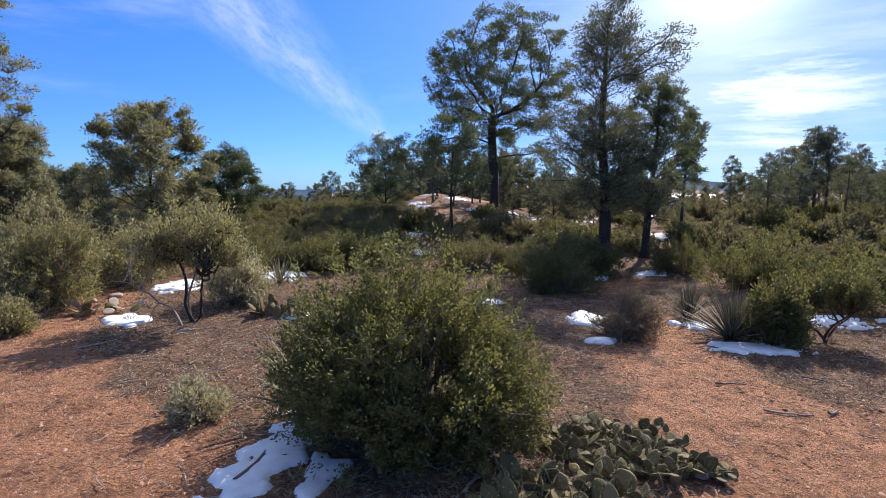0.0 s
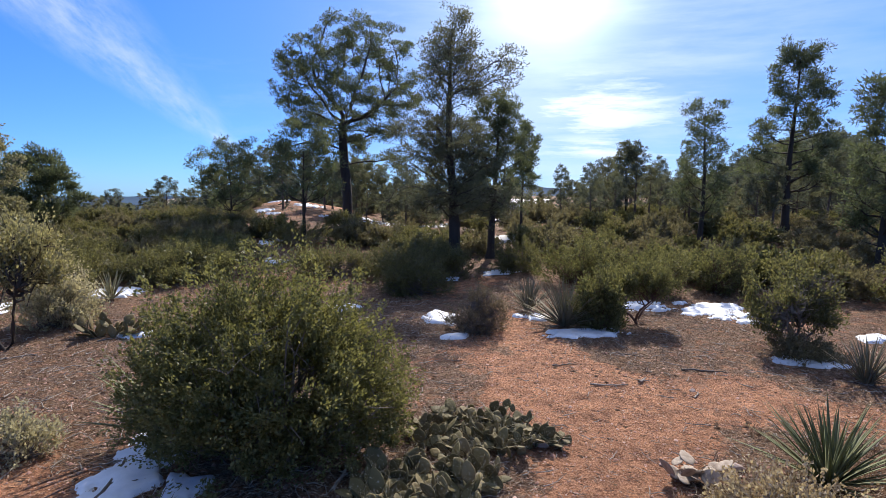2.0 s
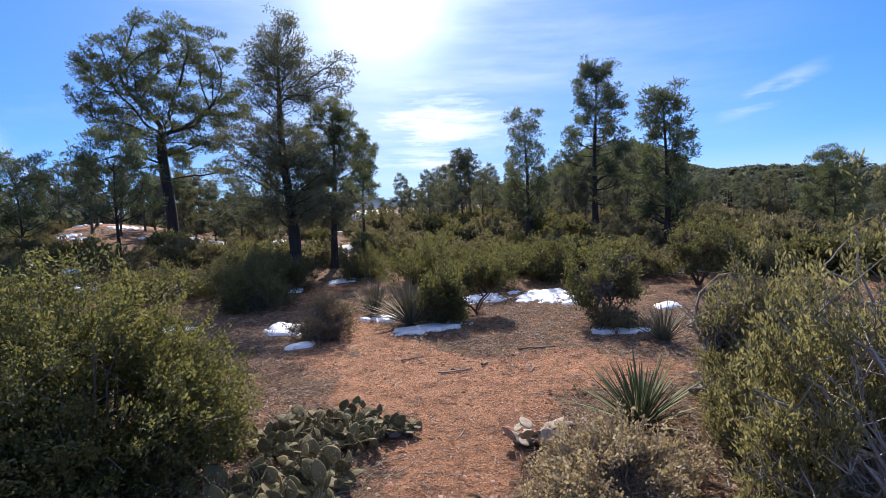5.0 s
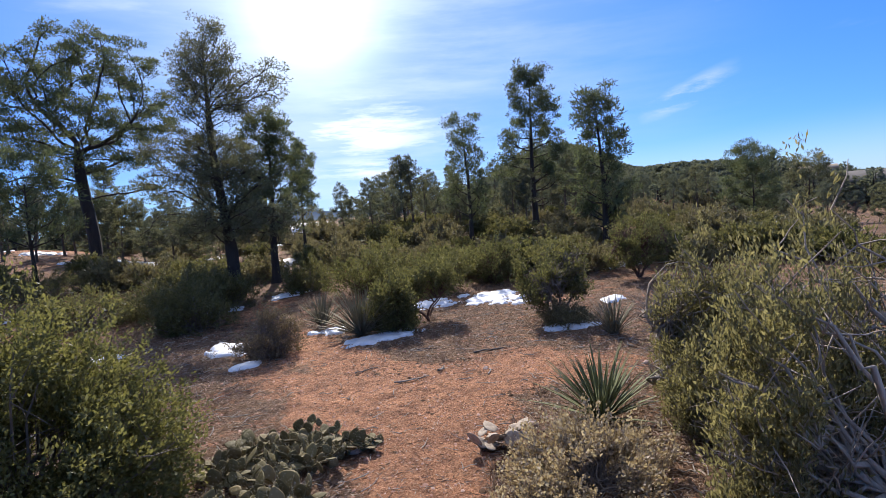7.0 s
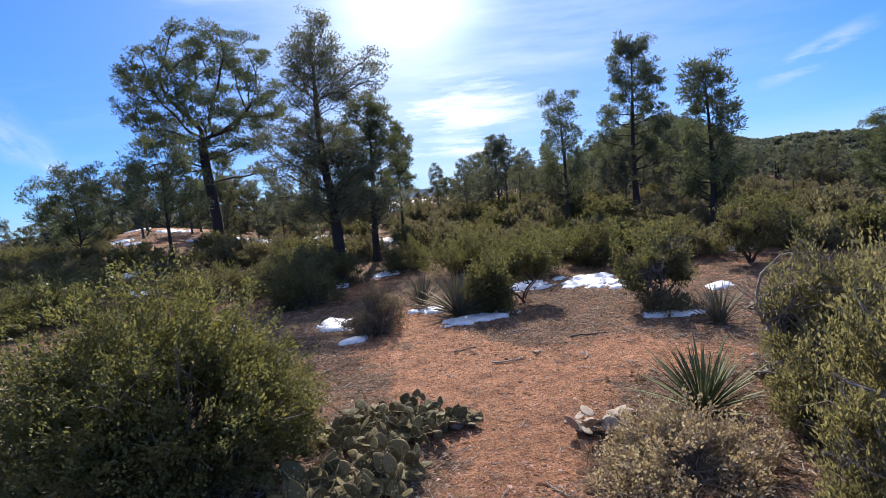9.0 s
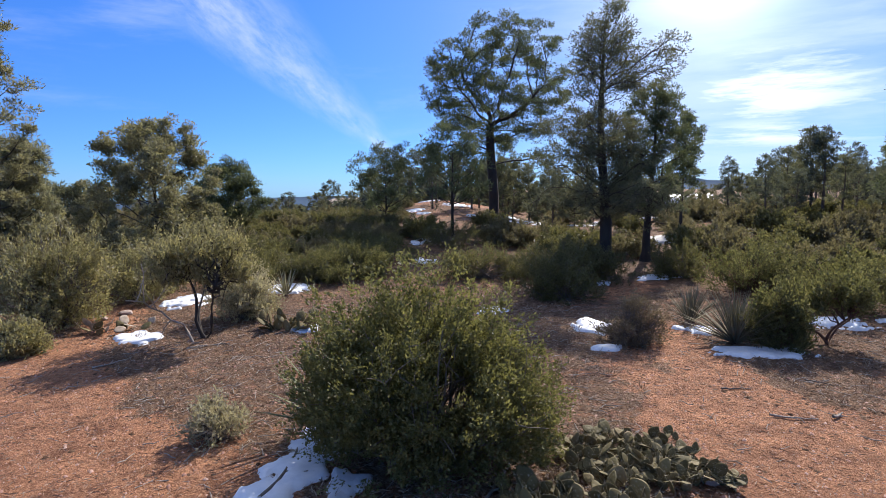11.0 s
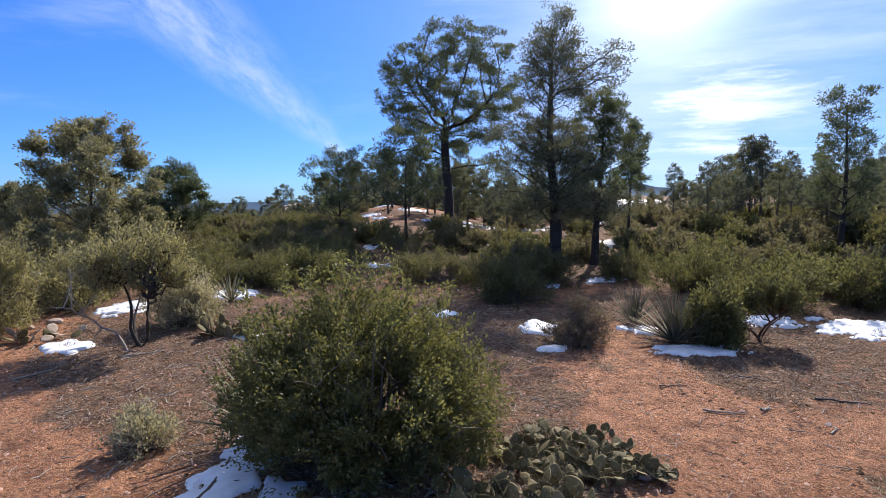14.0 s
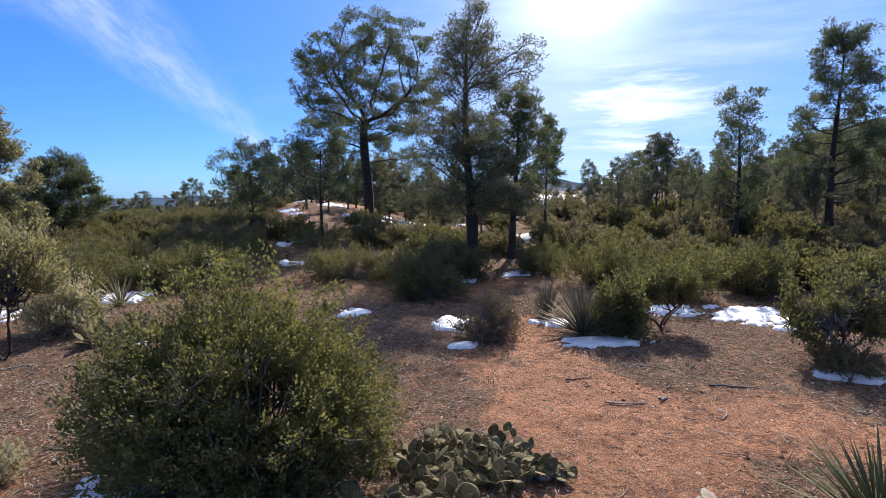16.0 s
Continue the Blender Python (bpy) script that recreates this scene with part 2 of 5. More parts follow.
TWIG_PALE = bark_material("pale_twig_bark", (0.14, 0.115, 0.095), (0.38, 0.32, 0.265), 25.0)
TWIG_RED = bark_material("manzanita_bark", (0.045, 0.022, 0.016), (0.13, 0.07, 0.05), 25.0)
DEADWOOD = bark_material("dead_wood", (0.14, 0.12, 0.10), (0.42, 0.37, 0.31), 30.0)
ROCK = plain_material("rock", (0.30, 0.20, 0.16), (0.52, 0.42, 0.36), 7.0, 0.9, 0.6)


def snow_material():
    m, nodes, links, bsdf = material("snow")
    nz = noise_node(nodes, links, 9.0, 6.0)
    col = ramp_node(nodes, links, nz, [(0.25, (0.60, 0.64, 0.70)), (0.6, (0.76, 0.78, 0.82))])
    links.new(col, bsdf.inputs["Base Color"])
    bsdf.inputs["Roughness"].default_value = 0.55
    bsdf.inputs["Subsurface Weight"].default_value = 0.0
    fine = noise_node(nodes, links, 60.0, 4.0)
    bump_node(nodes, links, bsdf, fine, 0.35, 0.01)
    return m


def cactus_material():
    m, nodes, links, bsdf = material("cactus_pad")
    info = nodes.new("ShaderNodeObjectInfo")
    nz = noise_node(nodes, links, 11.0, 4.0)
    a = ramp_node(nodes, links, info.outputs["Random"], [(0.0, (0.085, 0.073, 0.032)), (0.6, (0.135, 0.112, 0.047)), (1.0, (0.235, 0.18, 0.09))])
    col = mix_node(nodes, links, mix_node(nodes, links, 1.0, nz, (0.6, 0.6, 0.6), "MULTIPLY"), a, (0.155, 0.125, 0.062))
    vor = nodes.new("ShaderNodeTexVoronoi")
    vor.inputs["Scale"].default_value = 26.0
    tc = nodes.new("ShaderNodeTexCoord")
    links.new(tc.outputs["Object"], vor.inputs["Vector"])
    dots = ramp_node(nodes, links, vor.outputs["Distance"], [(0.0, (0.0, 0.0, 0.0)), (0.16, (0.0, 0.0, 0.0)), (0.24, (1, 1, 1))])
    col = mix_node(nodes, links, dots, (0.33, 0.29, 0.20), col)
    links.new(col, bsdf.inputs["Base Color"])
    bsdf.inputs["Roughness"].default_value, bsdf.inputs["Specular IOR Level"].default_value = 0.65, 0.15
    bump_node(nodes, links, bsdf, vor.outputs["Distance"], 0.35, 0.01)
    return m


def ground_material():
    """Red granite grit with a grey-brown litter of needles and twigs where the attribute says so."""
    m, nodes, links, bsdf = material("red_ground")
    att = nodes.new("ShaderNodeAttribute")
    att.attribute_name = "litter"
    fine = noise_node(nodes, links, 55.0, 6.0, 0.75)
    mid = noise_node(nodes, links, 4.0, 6.0, 0.65)
    big = noise_node(nodes, links, 0.5, 3.0)
    grit = ramp_node(nodes, links, fine, [(0.36, (0.13, 0.05, 0.022)), (0.5, (0.53, 0.24, 0.122)), (0.64, (0.88, 0.53, 0.315))])
    soil = ramp_node(nodes, links, mid, [(0.36, (0.35, 0.136, 0.052)), (0.64, (0.66, 0.312, 0.148))])
    red = mix_node(nodes, links, 0.45, grit, soil)
    mott = noise_node(nodes, links, 13.0, 6.0, 0.75)
    red = mix_node(nodes, links, 0.8, red, ramp_node(nodes, links, mott, [(0.36, (0.40, 0.34, 0.30)), (0.5, (0.93, 0.93, 0.93)), (0.66, (1.1, 1.1, 1.1))]), "MULTIPLY")
    duff_f = noise_node(nodes, links, 80.0, 5.0, 0.8)
    duff = ramp_node(nodes, links, duff_f, [(0.36, (0.035, 0.019, 0.011)), (0.5, (0.155, 0.086, 0.043)), (0.64, (0.40, 0.255, 0.145))])
    edge = nodes.new("ShaderNodeMath")
    edge.operation = "ADD"
    links.new(att.outputs["Fac"], edge.inputs[0])
    wob = nodes.new("ShaderNodeMapRange")
    links.new(mid, wob.inputs[0])
    for i, v in enumerate((0.35, 0.65, -0.5, 0.5)):
        wob.inputs[i + 1].default_value = v
    links.new(wob.outputs[0], edge.inputs[1])
    fac = nodes.new("ShaderNodeMapRange")
    fac.interpolation_type = "SMOOTHSTEP"
    links.new(edge.outputs[0], fac.inputs[0])
    for i, v in enumerate((0.30, 0.85, 0.0, 0.9)):
        fac.inputs[i + 1].default_value = v
    col = mix_node(nodes, links, fac.outputs[0], red, duff)
    col = mix_node(nodes, links, 0.35, col, ramp_node(nodes, links, big, [(0.35, (0.68, 0.64, 0.61)), (0.65, (1.15, 1.13, 1.1))]), "MULTIPLY")
    clump = noise_node(nodes, links, 2.6, 9.0, 0.78)
    col = mix_node(nodes, links, 0.9, col, ramp_node(nodes, links, clump, [(0.40, (0.50, 0.44, 0.40)), (0.5, (0.95, 0.94, 0.93)), (0.62, (1.16, 1.16, 1.16))]), "MULTIPLY")
    links.new(col, bsdf.inputs["Base Color"])
    bsdf.inputs["Roughness"].default_value = 0.95
    both = nodes.new("ShaderNodeMath")
    both.operation = "MULTIPLY_ADD"
    links.new(mott, both.inputs[0])
    both.inputs[1].default_value = 2.2
    links.new(fine, both.inputs[2])
    bump_node(nodes, links, bsdf, both.outputs[0], 1.0, 0.04)
    return m


SNOW, PAD, SOIL = snow_material(), cactus_material(), ground_material()
PAD_DRY = plain_material("dry_pad", (0.22, 0.16, 0.11), (0.5, 0.41, 0.31), 14.0, 0.75, 0.4)
SPINE = plain_material("spines", (0.5, 0.44, 0.3), (0.7, 0.62, 0.45), 20.0, 0.6, 0.1)


# ---- mesh tools ----
rng = np.random.default_rng(7)


class Builder:
    """Gathers vertices and faces (triangles or quads) as arrays for one mesh."""

    def __init__(self):
        self.v, self.f, self.n = [], [], 0

    def add(self, verts, faces):
        self.v.append(np.asarray(verts, dtype=np.float32))
        self.f.append(np.asarray(faces, dtype=np.int32) + self.n)
        self.n += len(verts)

    def mesh(self, name, mat, smooth=False):
        me = bpy.data.meshes.new(name)
        v = np.concatenate(self.v)
        me.vertices.add(len(v))
        me.vertices.foreach_set("co", v.ravel())
        loops = np.concatenate([f.ravel() for f in self.f])
        sizes = np.concatenate([np.full(len(f), f.shape[1], dtype=np.int32) for f in self.f])
        starts = np.concatenate([[0], np.cumsum(sizes)[:-1]]).astype(np.int32)
        me.loops.add(len(loops))
        me.loops.foreach_set("vertex_index", loops)
        me.polygons.add(len(sizes))
        me.polygons.foreach_set("loop_start", starts)
        if smooth:
            me.polygons.foreach_set("use_smooth", np.ones(len(sizes), dtype=bool))
        me.materials.append(mat)
        me.update(calc_edges=True)
        return me


def unit(a):
    return a / np.maximum(np.linalg.norm(a, axis=-1, keepdims=True), 1e-9)


def tube(b, pts, radii, sides=6):
    """A tapered limb along a line of points."""
    pts, radii = np.asarray(pts, float), np.asarray(radii, float)
    k = len(pts)
    d = unit(np.gradient(pts, axis=0))
    ref = np.where(np.abs(d[:, 2:3]) > 0.9, np.array([[1.0, 0, 0]]), np.array([[0, 0, 1.0]]))
    s = unit(np.cross(d, ref))
    t = np.cross(d, s)
    a = np.arange(sides) * 2 * np.pi / sides
    ring = pts[:, None] + radii[:, None, None] * (np.cos(a)[None, :, None] * s[:, None] + np.sin(a)[None, :, None] * t[:, None])
    i, j = np.meshgrid(np.arange(k - 1), np.arange(sides), indexing="ij")
    n = (j + 1) % sides
    faces = np.stack([i * sides + j, i * sides + n, (i + 1) * sides + n, (i + 1) * sides + j], -1).reshape(-1, 4)
    b.add(ring.reshape(-1, 3), faces)


def bent(p0, direction, length, steps, lift=0.0, wobble=0.12, gen=rng):
    """A wandering line of points from p0."""
    p, d, pts = np.array(p0, float), unit(np.array(direction, float)), []
    for _ in range(steps + 1):
        pts.append(p.copy())
        d = unit(d + gen.normal(0, wobble, 3) + np.array([0, 0, lift]))
        p = p + d * length / steps
    return np.array(pts)


def leaves(b, centres, axes, length, width, gen=rng, fold=0.25):
    """Small pointed leaves, each a folded rhombus of two triangles."""
    n = len(centres)
    ax = unit(axes)
    side = unit(np.cross(ax, gen.normal(0, 1, (n, 3))))
    nor = np.cross(side, ax)
    ln = length * gen.uniform(0.65, 1.3, (n, 1))
    wd = width * gen.uniform(0.7, 1.25, (n, 1))
    base = centres
    tip = centres + ax * ln
    mid = centres + ax * ln * 0.5 + nor * wd * fold
    v = np.stack([base, mid + side * wd * 0.5, tip, mid - side * wd * 0.5], 1).reshape(-1, 3)
    o = np.arange(n)[:, None] * 4
    f = np.concatenate([o + np.array([[0, 1, 2]]), o + np.array([[0, 2, 3]])], 1).reshape(-1, 3)
    b.add(v, f)


def link_part(name, me, parent, label=""):
    ob = new(name, me)
    ob.parent = parent
    if label:
        ob["label"] = label
    return ob


def anchor(name, x, y, z, label, category, group="", rz=0.0):
    ob = new(name)
    ob.empty_display_size = 0.2
    ob.matrix_basis = pose(x, y, z, 0, 0, rz)
    return tagged(ob, label, category, group)


def smooth01(a, b, x):
    q = np.clip((x - a) / (b - a), 0, 1)
    return q * q * (3 - 2 * q)


def lumps(x, y, seed, scale, octaves=3):
    """Cheap smooth noise from sums of turned waves, about -1 to 1."""
    g = np.random.default_rng(seed)
    out_ = np.zeros_like(np.asarray(x, float))
    amp = 1.0
    for o in range(octaves):
        for _ in range(3):
            a, ph = g.uniform(0, 2 * np.pi, 2)
            k = scale * 2 ** o * g.uniform(0.7, 1.3)
            out_ = out_ + amp * np.sin(k * (x * np.cos(a) + y * np.sin(a)) + ph) / 3
        amp *= 0.5
    return out_


# ---- ground ----
def ground_z(x, y):
    """Height of the ground: nearly level near the path, a gentle rise under the pines, a wooded hill beyond."""
    r = np.hypot(x, y)
    az = np.degrees(np.arctan2(x, y))
    z = 0.95 * smooth01(8, 26, r) * (1 - 0.55 * np.exp(-((az - 14) / 12.0) ** 2))
    z = z + 0.05 * lumps(x, y, 3, 0.7) * smooth01(9, 16, r)
    side = smooth01(58, 74, az) * (az < 150)
    z = z - 0.8 * side * smooth01(12, 26, r) - 0.048 * side * np.clip(r - 20, 0, 25)
    left = smooth01(1, -13, az) * (az > -150)
    z = z - 0.055 * left * np.maximum(r - 23, 0)
    # low red mound behind the tall pine, a dip with houses, a wooded hill
    z = z + 0.75 * np.exp(-((x - 0.5) / 4.5) ** 2 - ((y - 34) / 6.0) ** 2)
    z = z - 2.6 * np.exp(-((az - 26) / 9.0) ** 2) * smooth01(40, 62, r) * (1 - smooth01(110, 200, r))
    z = z + 9.4 * np.exp(-((az - 51) / np.where(az > 51, 6.8, 8.0)) ** 2) * smooth01(45, 105, r) * (1 - smooth01(160, 400, r))
    z = z + 3.5 * np.exp(-((az - 67) / 10.0) ** 2) * smooth01(30, 66, r) * (1 - smooth01(160, 400, r))
    return z


def gz(x, y):
    return float(ground_z(np.float64(x), np.float64(y)))


def build_ground():
    rings = np.concatenate([np.linspace(0.3, 12, 150), np.geomspace(12.1, 60, 90), np.geomspace(62, 4500, 60)])
    # spokes are denser over the stretch that the walk looks at
    base = np.linspace(-np.pi, np.pi, 160, endpoint=False)
    front = np.linspace(radians(-55), radians(85), 260)
    ang = np.unique(np.round(np.concatenate([base, front]), 5))
    na = len(ang)
    R, A = np.meshgrid(rings, ang, indexing="ij")
    X, Y = R * np.sin(A), R * np.cos(A)
    Z = ground_z(X, Y) + 0.012 * lumps(X, Y, 5, 5.0, 3) * (R < 30)
    v = np.stack([X, Y, Z], -1).reshape(-1, 3)
    i, j = np.meshgrid(np.arange(len(rings) - 1), np.arange(na), indexing="ij")
    k = (j + 1) % na
    f = np.stack([i * na + j, (i + 1) * na + j, (i + 1) * na + k, i * na + k], -1).reshape(-1, 4)
    b = Builder()
    b.add(v, f)
    cv = np.array([[0, 0, 0.0]])
    b.add(cv, np.zeros((0, 3), dtype=np.int32))
    fan = np.stack([np.full(na, len(v)), np.arange(na), (np.arange(na) + 1) % na], -1)
    b.f.append(fan.astype(np.int32))
    me = b.mesh("ground", SOIL, True)
    X1, Y1 = np.append(X.ravel(), 0), np.append(Y.ravel(), 0)
    lit = litter_and_shade(X1, Y1)
    at = me.attributes.new("litter", "FLOAT", "POINT")
    at.data.foreach_set("value", lit.astype(np.float32))
    tagged(new("ground", me), "red granite soil with needle litter, twigs and bare paths", "ground", kind="structure")


def litter_and_shade(x, y):
    """0 on the bare red paths, 1 where needles and twigs cover the soil; raised to darken the evergreen's shade."""
    r = np.hypot(x, y)
    lit = 0.92 + 0.25 * lumps(x, y, 12, 1.1, 2)
    trails = (
        ((-3.1, 2.6), (-4.4, 5.4), 1.0),
        ((1.81, 2.71), (2.71, 4.36), 0.55), ((2.71, 4.36), (3.16, 4.90), 0.85), ((3.16, 4.90), (3.43, 8.56), 0.45),
        ((3.16, 4.90), (4.41, 4.20), 0.9), ((2.27, 4.71), (2.32, 3.15), 0.6), ((3.34, 4.39), (5.16, 3.40), 0.5),
        ((-2.75, 3.48), (-5.09, 6.44), 0.75), ((-5.09, 6.44), (-5.73, 9.32), 0.55), ((-1.98, 3.42), (-3.09, 4.32), 0.8),
        ((2.64, 6.66), (3.01, 3.76), 0.8), ((2.51, 9.60), (4.86, 12.12), 0.5),
    )
    for (ax, ay), (bx, by), wide in trails:
        t = np.clip(((x - ax) * (bx - ax) + (y - ay) * (by - ay)) / ((bx - ax) ** 2 + (by - ay) ** 2), 0, 1)
        dist = np.hypot(x - ax - t * (bx - ax), y - ay - t * (by - ay))
        lit = lit - 0.85 * (1 - smooth01(wide * 0.4, wide * 1.25, dist))
    lit = np.where(r > 13, np.maximum(lit, 0.95 - 0.4 * smooth01(16, 24, r) * (np.arctan2(x, y) < 0.5) + 0.4 * smooth01(36, 48, r)), lit)
    lit = lit - 0.45 * np.exp(-((x - 0.5) / 4.5) ** 2 - ((y - 34) / 6.0) ** 2)
    # first spots deepen needle litter to put the evergreen's shade into the ground
    for (sx, sy), wide in (((1.7, 8.7), 1.2), ((2.6, 10.3), 1.1), ((1.9, 7.4), 0.6), ((3.97, 5.18), 0.55), ((2.68, 4.86), 0.3), ((-3.47, 5.20), 0.6), ((2.86, 6.31), 0.35)):
        lit = lit + 0.75 * np.exp(-((x - sx) ** 2 + (y - sy) ** 2) / wide ** 2)
    return np.clip(lit, 0, 1)


build_ground()


# ---- plants ----
def envelope(kind, q):
    """Crown radius (share of the half width) at height share q of the crown."""
    if kind == "round":
        return np.sqrt(np.maximum(0.02, 1 - 0.8 * (2 * q - 0.9) ** 2))
    if kind == "spire":
        return np.clip(1.05 - 0.85 * q, 0.12, 1) * smooth01(-0.25, 0.18, q)
    if kind == "column":
        return (0.95 - 0.55 * q ** 1.6) * smooth01(-0.2, 0.25, q)
    return np.clip(1.0 - 0.9 * abs(q - 0.35) ** 1.3, 0.2, 1)


def tree_meshes(seed, height, width, bare, shape, leaf, bark, limbs=26, clumps=7, per=60, leaf_len=0.12, leaf_wid=0.026,
                clump=0.22, lean=0.03, trunk=0.016, subs=5, low_limbs=2, spread=0.17):
    """A tapering trunk, limbs that curve out to the crown's edge, forked branchlets and needle tufts at their ends."""
    g = np.random.default_rng(seed)
    wood, crown = Builder(), Builder()
    r0 = height * trunk
    steps = 14
    line = np.zeros((steps + 1, 3))
    fork = 0.8 if shape == "round" else 0.95
    zz = np.linspace(0, height * fork, steps + 1)
    line[:, 2] = zz
    dx_, dy_ = g.normal(0, lean, 2)
    line[:, 0] = dx_ * zz + 0.014 * height * np.sin(zz / height * 5 + g.uniform(0, 6)) * (zz / height)
    line[:, 1] = dy_ * zz + 0.014 * height * np.sin(zz / height * 4 + g.uniform(0, 6)) * (zz / height)
    rad = r0 * (1 - 0.95 * (zz / height) ** 0.95)
    rad[0] *= 1.45
    tube(wood, line, rad, 9)
    rise = {"round": 0.62, "column": 0.8, "spire": 0.22}.get(shape, 0.5)
    cents, axes_ = [], []
    turn_ = g.uniform(0, 6)

    def tuft(at, along, size):
        n = int(per * g.uniform(0.6, 1.4))
        off = unit(g.normal(0, 1, (n, 3))) * g.uniform(0.05, 1, (n, 1)) ** 0.5 * np.array([1.0, 1.0, 0.62]) * size
        cents.append(at + off)
        axes_.append(off / size * 0.7 + along * 0.4 + g.normal(0, 0.6, (n, 3)) + np.array([0, 0, 0.25]))

    def limb(s, e, rl, share):
        reach = float(np.hypot(*(e - s)[:2])) + 0.1
        m = s + (e - s) * np.array([0.6, 0.6, 0.32]) + g.normal(0, 0.05, 3) * reach
        t = np.linspace(0, 1, 9)[:, None]
        pts = (1 - t) ** 2 * s + 2 * t * (1 - t) * m + t ** 2 * e
        pts[2:] += np.cumsum(g.normal(0, 0.022, (7, 3)), 0) * reach
        tube(wood, pts, rl * np.linspace(1, 0.24, 9), 5)
        out_dir = unit(pts[-1] - pts[4])
        for j in range(subs):
            i = 8 if j == 0 else int(g.integers(5 if shape == "round" else 4, 9))
            d = unit(out_dir * g.uniform(0.3, 1.0) + g.normal(0, 0.55, 3) + np.array([0, 0, 0.3]))
            ln = width * spread * g.uniform(0.45, 1.0) * (0.45 if j == 0 else 1.0) * (0.55 + 0.45 * share)
            sb = bent(pts[i], d, ln, 4, 0.05, 0.2, g)
            tube(wood, sb, rl * 0.3 * np.linspace(1, 0.3, 5), 4)
            for c in range(max(2, clumps // 2)):
                i2 = int(g.integers(1, 5))
                td = unit(d * 0.6 + g.normal(0, 0.6, 3) + np.array([0, 0, 0.35]))
                tl = clump * g.uniform(0.3, 1.3)
                tube(wood, [sb[i2], sb[i2] + td * tl], [rl * 0.12, rl * 0.05], 3)
                tuft(sb[i2] + td * tl, td, clump * g.uniform(0.55, 1.15))
    for k in range(limbs):
        q = ((k + g.uniform(0.1, 0.9)) / limbs) ** 0.9
        turn_ += 2.4 + g.normal(0, 0.4)
        share = g.uniform(0.8, 1.0) if g.uniform() < 0.72 else g.uniform(0.45, 0.75)
        reach = width / 2 * float(envelope(shape, q)) * share
        z1 = height * (bare + (0.985 - bare) * q)
        z0 = min(max(height * bare * 0.92, z1 - reach * rise * g.uniform(0.7, 1.3)), height * (fork - 0.06))
        s = np.array([np.interp(z0, zz, line[:, 0]), np.interp(z0, zz, line[:, 1]), z0])
        e = np.array([np.interp(z1, zz, line[:, 0]) + math.cos(turn_) * reach, np.interp(z1, zz, line[:, 1]) + math.sin(turn_) * reach, z1])
        rl = max(0.012, float(np.interp(z0, zz, rad)) * (0.56 if shape == "round" else 0.38) * min(1.0, reach / (width * 0.32) + 0.25))
        limb(s, e, rl, share)
    # thin dead limbs below the crown
    for k in range(low_limbs):
        z0 = height * bare * g.uniform(0.5, 0.95)
        a = g.uniform(0, 6.28)
        s = np.array([np.interp(z0, zz, line[:, 0]), np.interp(z0, zz, line[:, 1]), z0])
        pts = bent(s, (math.cos(a), math.sin(a), 0.15), width * 0.28 * g.uniform(0.5, 1.1), 6, 0.0, 0.2, g)
        tube(wood, pts, r0 * 0.22 * np.linspace(1, 0.2, 7), 4)
        for j in (3, 4, 5):
            tw = bent(pts[j], g.normal(0, 1, 3) * np.array([1, 1, 0.5]), width * 0.08, 3, 0.0, 0.2, g)
            tube(wood, tw, r0 * 0.07 * np.linspace(1, 0.4, 4), 3)
    leaves(crown, np.concatenate(cents), np.concatenate(axes_), leaf_len, leaf_wid, g)
    return wood.mesh("trunk", bark, True), crown.mesh("crown", leaf)


